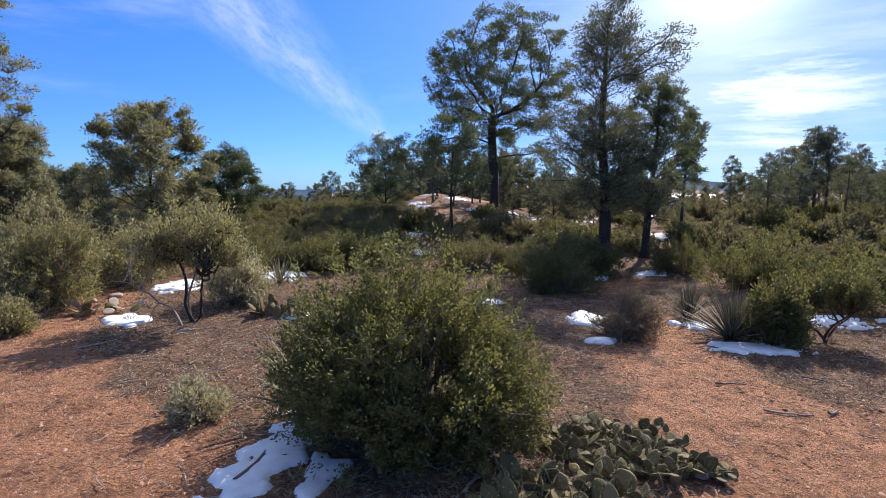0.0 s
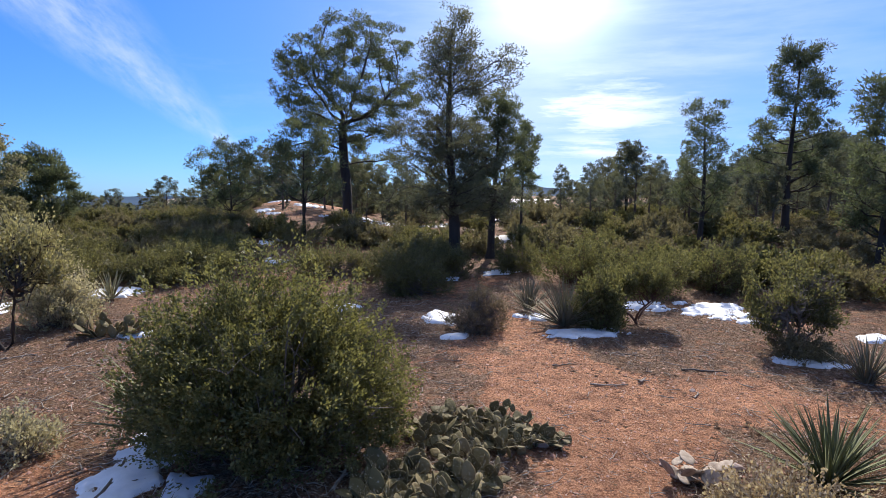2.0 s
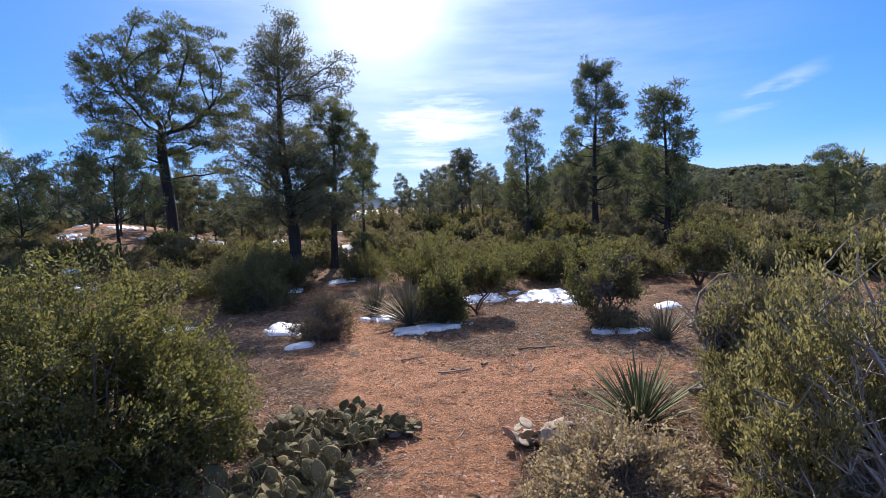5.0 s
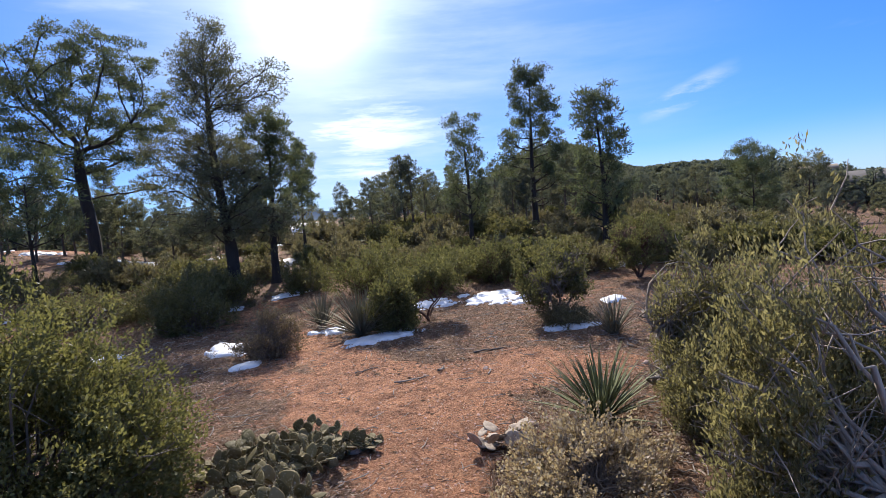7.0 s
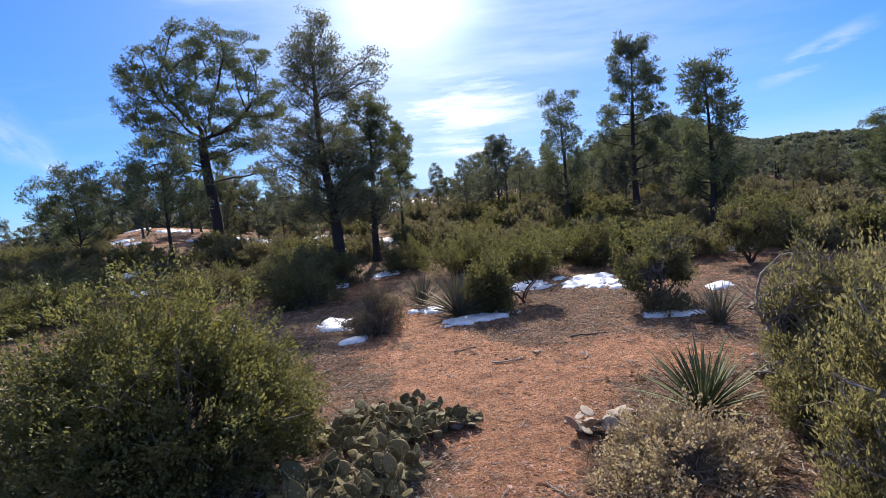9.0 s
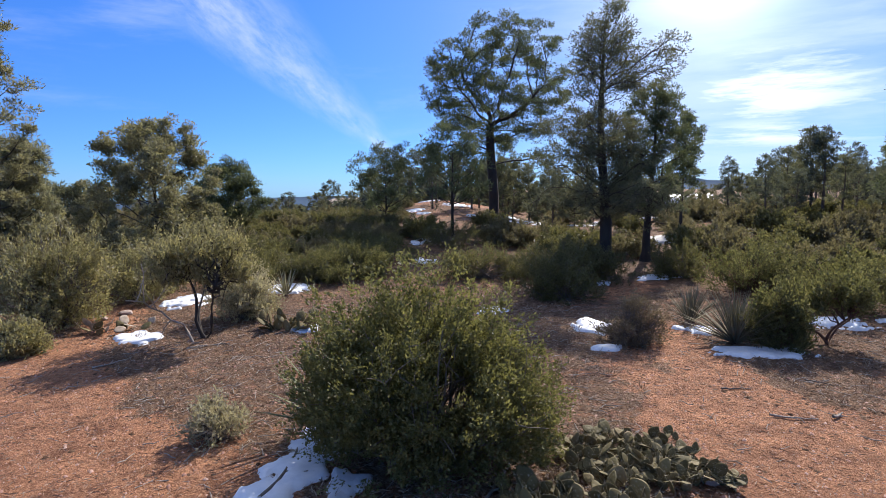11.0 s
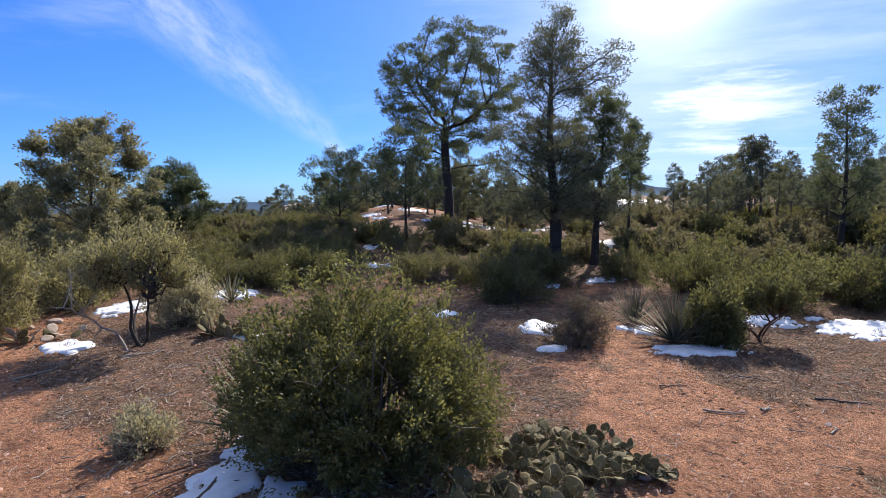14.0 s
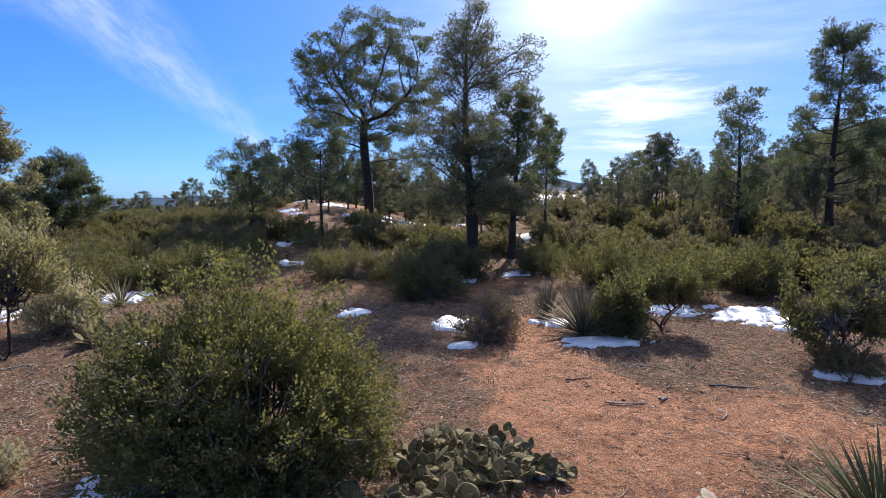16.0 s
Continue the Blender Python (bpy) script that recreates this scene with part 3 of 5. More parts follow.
def grown_tree_meshes(seed, height, bare, middle, half, leaf, bark, points=760, step=0.24, reach=1.7, kill=0.36, trunk=0.023,
                      lean=(0.0, 0.0), per=50, tuft=0.26, leaf_len=0.09, leaf_wid=0.03, skirt=(), lift=0.06, fill=0.42):
    """A spreading tree: limbs fork again and again towards loose points of a rounded crown and end in flat needle tufts."""
    g = np.random.default_rng(seed)
    aim = unit(g.normal(0, 1, (points * 3, 3))) * (g.uniform(0.12, 1, (points * 3, 1)) ** fill)
    aim = aim[aim[:, 2] > -0.8]
    q = np.array(middle) + aim * np.array(half)
    q *= 1 + 0.05 * lumps(q[:, 0] + q[:, 1], q[:, 2], seed, 1.1, 2)[:, None] * np.array([1, 1, 0.4])
    q = q[lumps(q[:, 0] + 0.7 * q[:, 1], q[:, 2] - 0.5 * q[:, 1], seed + 1, 2.1, 2) > -0.38][:points]
    for ends in skirt:
        q = np.concatenate([q, np.array(ends) + g.normal(0, 0.34, (22, 3)) * np.array([1.3, 1.0, 0.5])])
    zz = np.arange(0, height * bare + step, step)
    nodes = np.stack([lean[0] * zz + 0.05 * np.sin(zz * 1.3), lean[1] * zz, zz], -1)
    up = list(range(-1, len(zz) - 1))
    for _ in range(90):
        if len(q) < 4:
            break
        dist = np.linalg.norm(q[:, None] - nodes[None], axis=2)
        near = dist.argmin(1)
        ok = dist[np.arange(len(q)), near] < reach
        if not ok.any():
            ok = dist.min(1) <= dist.min() + 0.3
        grow = []
        for n in np.unique(near[ok]):
            d = unit(q[ok & (near == n)] - nodes[n]).mean(0) + g.normal(0, 0.13, 3) + np.array([0, 0, lift])
            if up[n] >= 0:
                d = d + 0.35 * unit(nodes[n] - nodes[up[n]])
            new_at = nodes[n] + unit(d) * step
            if np.linalg.norm(nodes - new_at, axis=1).min() > step * 0.3:
                grow.append(new_at)
                up.append(int(n))
        if not grow:
            q = q[g.uniform(0, 1, len(q)) < 0.6]
            continue
        grow = np.array(grow)
        nodes = np.concatenate([nodes, grow])
        q = q[np.linalg.norm(q[:, None] - grow[None], axis=2).min(1) > kill]
    count = len(nodes)
    flow = np.zeros(count)
    kids = [[] for _ in range(count)]
    for n in range(count - 1, -1, -1):
        if not kids[n]:
            flow[n] = 1.0
        if up[n] >= 0:
            flow[up[n]] += flow[n]
            kids[up[n]].append(n)
    rad = np.maximum(0.008, height * trunk * (flow / flow[0]) ** 0.52)
    rad[:len(zz)] *= np.linspace(1.12, 1.0, len(zz))
    wood, crown = Builder(), Builder()
    starts = [(-1, 0)]
    while starts:
        before, n = starts.pop()
        chain = [] if before < 0 else [before]
        while True:
            chain.append(n)
            if not kids[n]:
                break
            order = sorted(kids[n], key=lambda c: -flow[c])
            starts += [(n, c) for c in order[1:]]
            n = order[0]
        rr = rad[chain].copy()
        if before >= 0:
            rr[0] = rr[1]
        tube(wood, nodes[chain], rr, 8 if rr[0] > 0.08 else 4)
    cents, axes_ = [], []
    for n in range(len(zz), count):
        if flow[n] > 4 or flow[n] > 1 and g.uniform() < 0.35:
            continue
        along = unit(nodes[n] - nodes[up[n]])
        size = tuft * g.uniform(0.6, 1.25)
        m = int(per * g.uniform(0.5, 1.4))
        off = unit(g.normal(0, 1, (m, 3))) * g.uniform(0.05, 1, (m, 1)) ** 0.5 * np.array([1.15, 1.15, 0.6]) * size
        cents.append(nodes[n] + along * 0.12 + off)
        axes_.append(off / size * 0.7 + along * 0.4 + g.normal(0, 0.5, (m, 3)) + np.array([0, 0, 0.25]))
    leaves(crown, np.concatenate(cents), np.concatenate(axes_), leaf_len, leaf_wid, g)
    return wood.mesh("trunk", bark, True), crown.mesh("crown", leaf)


def tree(name, x, y, meshes, label, category="tree", group="", scale=1.0, rz=0.0, sz=None, z=None):
    ob = anchor(name, x, y, (gz(x, y) if z is None else z) - 0.05, label, category, group, rz)
    ob.scale = (scale, scale, sz or scale)
    link_part("trunk", meshes[0], ob)
    link_part("crown", meshes[1], ob)
    return ob


def bush_meshes(seed, w, d, h, leaf, bark, count=16000, leaf_len=0.05, leaf_wid=0.022, clump=0.13, low=0.04, stems=22,
                upright=0.5, lobes=15, open_=0.25, spiky=0.35, ragged=0.36, twigs=2, trunks=0, lob=(0.16, 0.42), even=0.5, under=0.3):
    """Stems that fan out from one root into uneven leafy lobes, each a mass of short upright sprays."""
    g = np.random.default_rng(seed)
    wood, green = Builder(), Builder()
    per = 34
    n_clump = max(12, count // per)
    # lobes: domes of their own size that together make the crown
    la = np.arange(lobes) * 2.4 + g.uniform(0, 6)
    lr = np.sqrt((np.arange(lobes) + 0.3) / lobes) * 0.76 * g.uniform(0.85, 1.12, lobes)
    L = np.stack([np.cos(la) * lr * w / 2, np.sin(la) * lr * d / 2, np.zeros(lobes)], -1)
    size = g.uniform(lob[0], lob[1], lobes)
    tall = (1.0 - 0.36 * lr ** 2.2) * g.uniform(even, 1.06, lobes)
    tall[int(np.argmin(lr))] = 1.0
    k = g.integers(0, lobes, n_clump)
    a = g.uniform(0, 2 * np.pi, n_clump)
    u = np.where(g.uniform(0, 1, n_clump) < 0.42, g.uniform(-1, 0.15, n_clump), g.uniform(0, 1, n_clump))
    rad = np.sqrt(np.maximum(0.03, 1 - np.clip(u, 0, 1) ** 2)) * np.where(u < 0, 1 + under * u, 1)
    depth = np.where(g.uniform(0, 1, n_clump) < 0.14, g.uniform(0.35, 0.9, n_clump), g.uniform(0.86, 1.02, n_clump))
    wob = 1 + ragged * g.normal(0, 0.5, n_clump) + 0.5 * ragged * np.sin(4 * a + 9 * u + k)
    top = h * tall[k]
    mid = top * (low + (1 - low) * 0.45)
    cx = L[k, 0] + np.cos(a) * rad * depth * wob * size[k] * w * 0.5
    cy = L[k, 1] + np.sin(a) * rad * depth * wob * size[k] * d * 0.5
    cz = np.where(u > 0, mid + u * (top * 0.93 - mid) * depth * wob, mid + u * (mid - h * low))
    cz = np.maximum(cz, h * low * 0.6 + 0.02)
    C = np.stack([cx, cy, cz], -1)
    gap = lumps(cx * 3.1 / max(w, 0.3) * 2, (cy + cz * 1.7) * 3.1 / max(w, 0.3) * 2, seed, 1.9, 2)
    C = C[gap > -0.75 + open_]
    n_clump = len(C)
    out_dir = unit(C * np.array([1, 1, 0.5]) + 1e-4)
    cl = clump * g.uniform(0.5, 1.5, (n_clump, 1, 1))
    long_ = np.where(g.uniform(0, 1, (n_clump, 1, 1)) < 0.22, 1 + spiky, 1.0)
    shoot = unit(out_dir * 0.7 + np.array([0, 0, upright]) + g.normal(0, 0.32, (n_clump, 3)))
    tpos = g.uniform(-0.8, 1.0, (n_clump, per, 1)) * long_
    off = shoot[:, None] * tpos * cl + g.normal(0, 0.27, (n_clump, per, 3)) * cl / long_
    pos = (C[:, None] + off).reshape(-1, 3)
    keep = pos[:, 2] > 0.01
    axes_ = (shoot[:, None] * 0.9 + g.normal(0, 0.55, (n_clump, per, 3)) + np.array([0, 0, upright * 0.5])).reshape(-1, 3)
    leaves(green, pos[keep], axes_[keep], leaf_len, leaf_wid, g)
    pick = g.choice(n_clump, min(stems * 5, n_clump), replace=False)
    base = g.normal(0, 0.06, (stems, 3)) * np.array([w, d, 0])
    if trunks:
        # a few crooked trunks carry the branches
        ends = []
        for i in range(trunks):
            a0 = i * 6.283 / trunks + g.normal(0, 0.5)
            line = bent(g.normal(0, 0.03, 3) * np.array([1, 1, 0]), (math.cos(a0) * 0.55, math.sin(a0) * 0.55, 1.0), h * 0.62, 7, 0.05, 0.24, g)
            tube(wood, line, 0.019 * h ** 0.6 * g.uniform(0.8, 1.2) * np.linspace(1, 0.45, 8), 7)
            ends += [line[4], line[5], line[6], line[7]]
        ends = np.array(ends)
    for i, c in enumerate(pick):
        end = C[c]
        s = base[i % stems] if not trunks else ends[int(np.argmin(np.linalg.norm(ends - end, axis=1) + g.uniform(0, 0.15, len(ends))))]
        mids = s + (end - s) * 0.45 + np.array([0, 0, 0.14 * h]) * g.uniform(-0.3, 1) + g.normal(0, 0.05, 3) * h
        t = np.linspace(0, 1, 7)[:, None]
        pts = (1 - t) ** 2 * s + 2 * t * (1 - t) * mids + t ** 2 * end
        pts[1:-1] += g.normal(0, 0.016 * h, (5, 3))
        tube(wood, pts, 0.011 * h ** 0.7 * g.uniform(0.6, 1.4) * np.linspace(1, 0.2, 7), 4)
        for _ in range(twigs):
            q = int(g.integers(2, 7))
            tw = bent(pts[q], g.normal(0, 1, 3) + np.array([0, 0, 0.5]), 0.16 * h * g.uniform(0.6, 1.4), 3, 0.05, 0.25, g)
            tube(wood, tw, 0.0035 * h ** 0.7 * np.linspace(1, 0.4, 4), 3)
    return wood.mesh("branchwork", bark, True), green.mesh("foliage", leaf)


def bush(name, x, y, meshes, label, category="shrub", group="", rz=0.0, scale=1.0, z=None):
    ob = anchor(name, x, y, (gz(x, y) if z is None else z) - 0.02, label, category, group, rz)
    ob.scale = (scale, scale, scale)
    link_part("branchwork", meshes[0], ob)
    link_part("foliage", meshes[1], ob)
    return ob


def blade_mesh(name, mat, length=0.5, width=0.021):
    """One stiff, channelled blade that narrows to a spine."""
    b = Builder()
    k = 7
    t = np.linspace(0, 1, k)
    wd = width * np.clip(np.minimum(1.0, 0.65 + t * 1.6) * (1 - t ** 2.2), 0.02, 1) * 0.5
    bow = -0.10 * t ** 2 * length
    left = np.stack([-wd, bow + wd * 0.55, t * length], -1)
    mid_ = np.stack([np.zeros(k), bow, t * length], -1)
    right = np.stack([wd, bow + wd * 0.55, t * length], -1)
    back = mid_ - np.array([0, 0.1, 0]) * width * (1 - t)[:, None]
    v = np.concatenate([left, mid_, right, back])
    i = np.arange(k - 1)[:, None]
    f = np.concatenate([np.concatenate([i, i + 1, i + k + 1, i + k], 1), np.concatenate([i + k, i + k + 1, i + 2 * k + 1, i + 2 * k], 1),
                        np.concatenate([i + 2 * k, i + 2 * k + 1, i + 3 * k + 1, i + 3 * k], 1), np.concatenate([i + 3 * k, i + 3 * k + 1, i + 1, i], 1)])
    b.add(v, f)
    return b.mesh(name, mat, True)


def yucca(x, y, count, size, mat_mesh, label, seed, spread=1.0, rz=0.0, z=None, name="yucca"):
    """A rosette; each blade is a part of its own on one shared mesh."""
    g = np.random.default_rng(seed)
    ob = anchor(name, x, y, gz(x, y) if z is None else z, label, "yucca", "yuccas", rz)
    for k in range(count):
        q = (k + 0.5) / count
        tilt = (5 + 50 * q * spread) + g.normal(0, 6)
        az = k * 137.5 + g.normal(0, 9)
        s = size / 0.5 * g.uniform(0.75, 1.1)
        bl = link_part("blade", mat_mesh, ob)
        bl.matrix_basis = pose(0, 0, 0.02, 0, 0, az) @ pose(0, -0.02 - 0.03 * q, 0, tilt, 0, g.normal(0, 6)) @ Matrix.Diagonal((s * 1.05, s, s, 1))
    return ob


def pad_mesh(name, mat, length=0.2, width=0.155, thick=0.024):
    """One egg-shaped cactus pad standing on its narrow end."""
    b = Builder()
    rings, sides = 8, 10
    t = (np.arange(rings) + 0.35) / rings
    w = np.sin(np.pi * np.clip(t, 0, 1) ** 0.82) ** 0.72
    a = np.arange(sides) * 2 * np.pi / sides
    v = np.stack([np.cos(a)[None] * w[:, None] * width / 2, np.sin(a)[None] * w[:, None] ** 0.8 * thick / 2, np.repeat((t * length)[:, None], sides, 1)], -1)
    v = v.reshape(-1, 3)
    v = np.concatenate([v, [[0, 0, 0], [0, 0, length]]])
    i, j = np.meshgrid(np.arange(rings - 1), np.arange(sides), indexing="ij")
    n = (j + 1) % sides
    b.add(v, np.stack([i * sides + j, i * sides + n, (i + 1) * sides + n, (i + 1) * sides + j], -1).reshape(-1, 4))
    j = np.arange(sides)
    m = rings * sides
    b.f.append(np.stack([np.full(sides, m), (j + 1) % sides, j], -1).astype(np.int32))
    b.f.append(np.stack([np.full(sides, m + 1), m - sides + j, m - sides + (j + 1) % sides], -1).astype(np.int32))
    return b.mesh(name, mat, True)


def spine_mesh():
    """Pale thin spines over the faces and the rim of a pad."""
    g = np.random.default_rng(3)
    b = Builder()
    n = 46
    a, q = g.uniform(0, 2 * np.pi, n), np.where(np.arange(n) < 26, 1.0, g.uniform(0.1, 0.9, n))
    side = g.choice([-1, 1], n)
    p = np.stack([np.cos(a) * q * 0.072, side * 0.012 * np.sqrt(1 - 0.9 * q ** 2), 0.105 + np.sin(a) * q * 0.09], -1)
    d = unit(np.stack([np.cos(a) * q, side * (1.1 - q), np.sin(a) * q], -1) + g.normal(0, 0.35, (n, 3)))
    leaves(b, p, d, 0.03, 0.0022, g, 0.0)
    return b.mesh("spine_coat", SPINE)


def cactus(x, y, lx, ly, chains, pads, label, seed, meshes, size=1.0, rz=0.0, z=None, flat=0.25, name="prickly_pear", spined=None):
    """A sprawling clump: chains of pads that grow from the ground over an oval of lx by ly."""
    g = np.random.default_rng(seed)
    ob = anchor(name, x, y, gz(x, y) if z is None else z, label, "cactus", "cacti", rz)
    for _ in range(chains):
        a, q = g.uniform(0, 2 * np.pi), math.sqrt(g.uniform(0, 1))
        turn_ = g.uniform(0, 360)
        lean_ = g.uniform(55, 82) if g.uniform() < flat else g.normal(0, 26)
        m = pose(math.cos(a) * q * lx / 2, math.sin(a) * q * ly / 2, -0.01 if abs(lean_) < 50 else 0.05, 0, 0, turn_) @ pose(0, 0, 0, lean_, g.normal(0, 14), 0)
        for k in range(g.integers(1, pads + 1)):
            s = size * g.uniform(0.7, 1.2)
            pd = link_part("pad", meshes[int(g.integers(0, len(meshes)))], ob)
            pd.matrix_basis = m @ Matrix.Diagonal((s, s, s, 1))
            if spined:
                tagged(link_part("spine_coat", spined, pd), kind="stuff")
            m = m @ pose(g.normal(0, 0.045), 0, 0.17 * s) @ pose(0, 0, 0, g.normal(0, 24), g.normal(0, 32), g.normal(0, 40))
            if m.translation.z < 0.04:
                break
    return ob


def snow_patch(x, y, lx, ly, seed, label, rz=0.0, thick=0.05, ragged=0.3, holes=0):
    """Old crusted snow: a thin sheet with rounded, ragged edges and melt holes."""
    b = Builder()
    nx = int(np.clip(lx * 1.5 / 0.022, 24, 84))
    ny = int(np.clip(ly * 1.5 / 0.022, 24, 84))
    X, Y = np.meshgrid(np.linspace(-0.75, 0.75, nx) * lx, np.linspace(-0.75, 0.75, ny) * ly, indexing="ij")
    co, si = math.cos(radians(rz)), math.sin(radians(rz))
    WX, WY = x + X * co - Y * si, y + X * si + Y * co
    big = lumps(WX, WY, seed + 9, 7.0 / max(lx, ly, 0.4), 2)
    fine = lumps(WX, WY, seed + 31, 17.0, 4)
    f = 1 - np.hypot(X / (lx / 2), Y / (ly / 2)) ** 1.5 + ragged * (1.2 * big + 1.7 * fine)
    if holes:
        f = f - 0.9 * smooth01(0.2, 0.6, lumps(WX, WY, seed + 57, 9.0, 2))
    rise = np.where(f > 0, 0.72 * thick * (1 - np.exp(-np.maximum(f, 0) / 0.16)) * (0.85 + 0.25 * fine), -0.03 * np.minimum(1, -f / 0.1))
    v = np.stack([WX, WY, ground_z(WX, WY) + rise + 0.004], -1).reshape(-1, 3)
    i, j = np.meshgrid(np.arange(nx - 1), np.arange(ny - 1), indexing="ij")
    keep = np.maximum(np.maximum(f[:-1, :-1], f[1:, :-1]), np.maximum(f[:-1, 1:], f[1:, 1:])) > -0.12
    i, j = i[keep], j[keep]
    b.add(v, np.stack([i * ny + j, (i + 1) * ny + j, (i + 1) * ny + j + 1, i * ny + j + 1], -1))
    return tagged(new("snow_patch", b.mesh("snow_patch", SNOW, True)), label, "snow", "snow patches")


def stick(x, y, length, rz, seed, label="dead weathered stick lying on the red soil", rad=0.012, mat=None, z=None):
    g = np.random.default_rng(seed)
    b = Builder()
    pts = bent((-length / 2, 0, rad), (1, 0, 0), length, 7, 0.0, 0.12, g)
    pts[:, 2] = rad * 0.8 + np.abs(g.normal(0, 0.006, 8))
    tube(b, pts, rad * np.linspace(1, 0.45, 8) * g.uniform(0.85, 1.15, 8), 6)
    for _ in range(2):
        k = int(g.integers(2, 6))
        sub = bent(pts[k], (0.6, g.choice([-1, 1]) * 0.8, 0.12), length * 0.22, 3, 0.0, 0.15, g)
        tube(b, sub, rad * 0.5 * np.linspace(1, 0.4, 4), 5)
    ob = new("stick", b.mesh("stick", mat or DEADWOOD, True))
    ob.matrix_basis = pose(x, y, (gz(x, y) if z is None else z), 0, 0, rz)
    return tagged(ob, label, "stick", "sticks")


def rock(x, y, size, seed, label="pale weathered stone half sunk in soil", mat=None, flat=0.6):
    g = np.random.default_rng(seed)
    bm = bmesh.new()
    bmesh.ops.create_icosphere(bm, subdivisions=2, radius=size / 2)
    ph = g.uniform(0, 6, 6)
    for v in bm.verts:
        c = v.co / size
        k = 1 + 0.16 * math.sin(5 * c.x + ph[0]) + 0.16 * math.sin(6 * c.y + ph[1]) + 0.12 * math.sin(7 * c.z + ph[2]) + g.normal(0, 0.04)
        v.co *= k
        v.co.z *= flat
    me = bpy.data.meshes.new("rock")
    bm.to_mesh(me)
    bm.free()
    me.materials.append(mat or ROCK)
    ob = new("rock", me)
    ob.matrix_basis = pose(x, y, gz(x, y) + size * flat * 0.22, g.normal(0, 8), g.normal(0, 8), g.uniform(0, 360))
    return tagged(ob, label, "rock", "rocks")


# ---- far land ----
ROAD = plain_material("pale_road", (0.42, 0.40, 0.38), (0.55, 0.53, 0.50), 3.0, 0.9, 0.2)
# the blue haze of distance is put into the mountains' base colour
HAZE = plain_material("hazed_mountain", (0.032, 0.075, 0.13), (0.048, 0.1, 0.165), 0.01, 1.0, 0.0)
STUCCO = plain_material("pale_stucco", (0.55, 0.47, 0.42), (0.66, 0.58, 0.52), 1.5, 0.9, 0.2)
DARK_WALL = plain_material("dark_siding", (0.10, 0.09, 0.08), (0.17, 0.15, 0.13), 2.0, 0.8, 0.2)


def ridge(name, label, az0, az1, dist, crest, seed, mat, drop=0.0):
    """A far mountain range: a rough slope from the plain up to a wandering crest."""
    b = Builder()
    n, k = 90, 7
    a = np.radians(np.linspace(az0, az1, n))
    t = np.linspace(0, 1, n)
    wave = 0.62 + 0.38 * np.sin(np.pi * t) ** 0.7 * 1.0 + 0.24 * lumps(t * 9, t * 0, seed, 1.6, 4)
    top = dist * math.tan(radians(crest)) * wave * np.clip(np.minimum(t, 1 - t) / 0.2, 0, 1) ** 0.6
    rows_ = []
    for j in range(k + 1):
        q = j / k
        rr = dist * (0.8 + 0.2 * q) * (1 + 0.02 * lumps(t * 20, t * 0 + j, seed + j, 1.0, 2))
        z = -0.03 * dist + (top + 0.03 * dist) * q ** 1.1 + dist * 0.0018 * lumps(t * 30, t * 0 + j * 2.0, seed + 5, 1.0, 3) * (q > 0)
        rows_.append(np.stack([rr * np.sin(a), rr * np.cos(a), z + 2.0 * q - dist * math.tan(radians(drop))], -1))
    v = np.concatenate(rows_)
    i, j = np.meshgrid(np.arange(k), np.arange(n - 1), indexing="ij")
    b.add(v, np.stack([i * n + j, i * n + j + 1, (i + 1) * n + j + 1, (i + 1) * n + j], -1).reshape(-1, 4))
    tagged(new(name, b.mesh(name, mat, True)), label, "mountain", kind="structure")


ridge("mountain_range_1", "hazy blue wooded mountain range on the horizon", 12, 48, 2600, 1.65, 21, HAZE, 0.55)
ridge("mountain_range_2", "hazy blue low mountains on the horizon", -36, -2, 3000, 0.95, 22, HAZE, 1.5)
TAN_HILL = plain_material("tan_hill", (0.30, 0.24, 0.17), (0.42, 0.34, 0.25), 0.02, 1.0, 0.0)
ridge("tan_hill", "bare tan hill in the distance", -12.5, -3, 900, 0.45, 23, TAN_HILL, 1.15)


def box(b, cx, cy, cz, sx, sy, sz):
    s = np.array([[-1, -1, -1], [1, -1, -1], [1, 1, -1], [-1, 1, -1], [-1, -1, 1], [1, -1, 1], [1, 1, 1], [-1, 1, 1]], float)
    b.add(s * np.array([sx, sy, sz]) / 2 + np.array([cx, cy, cz]), [[0, 3, 2, 1], [4, 5, 6, 7], [0, 1, 5, 4], [1, 2, 6, 5], [2, 3, 7, 6], [3, 0, 4, 7]])


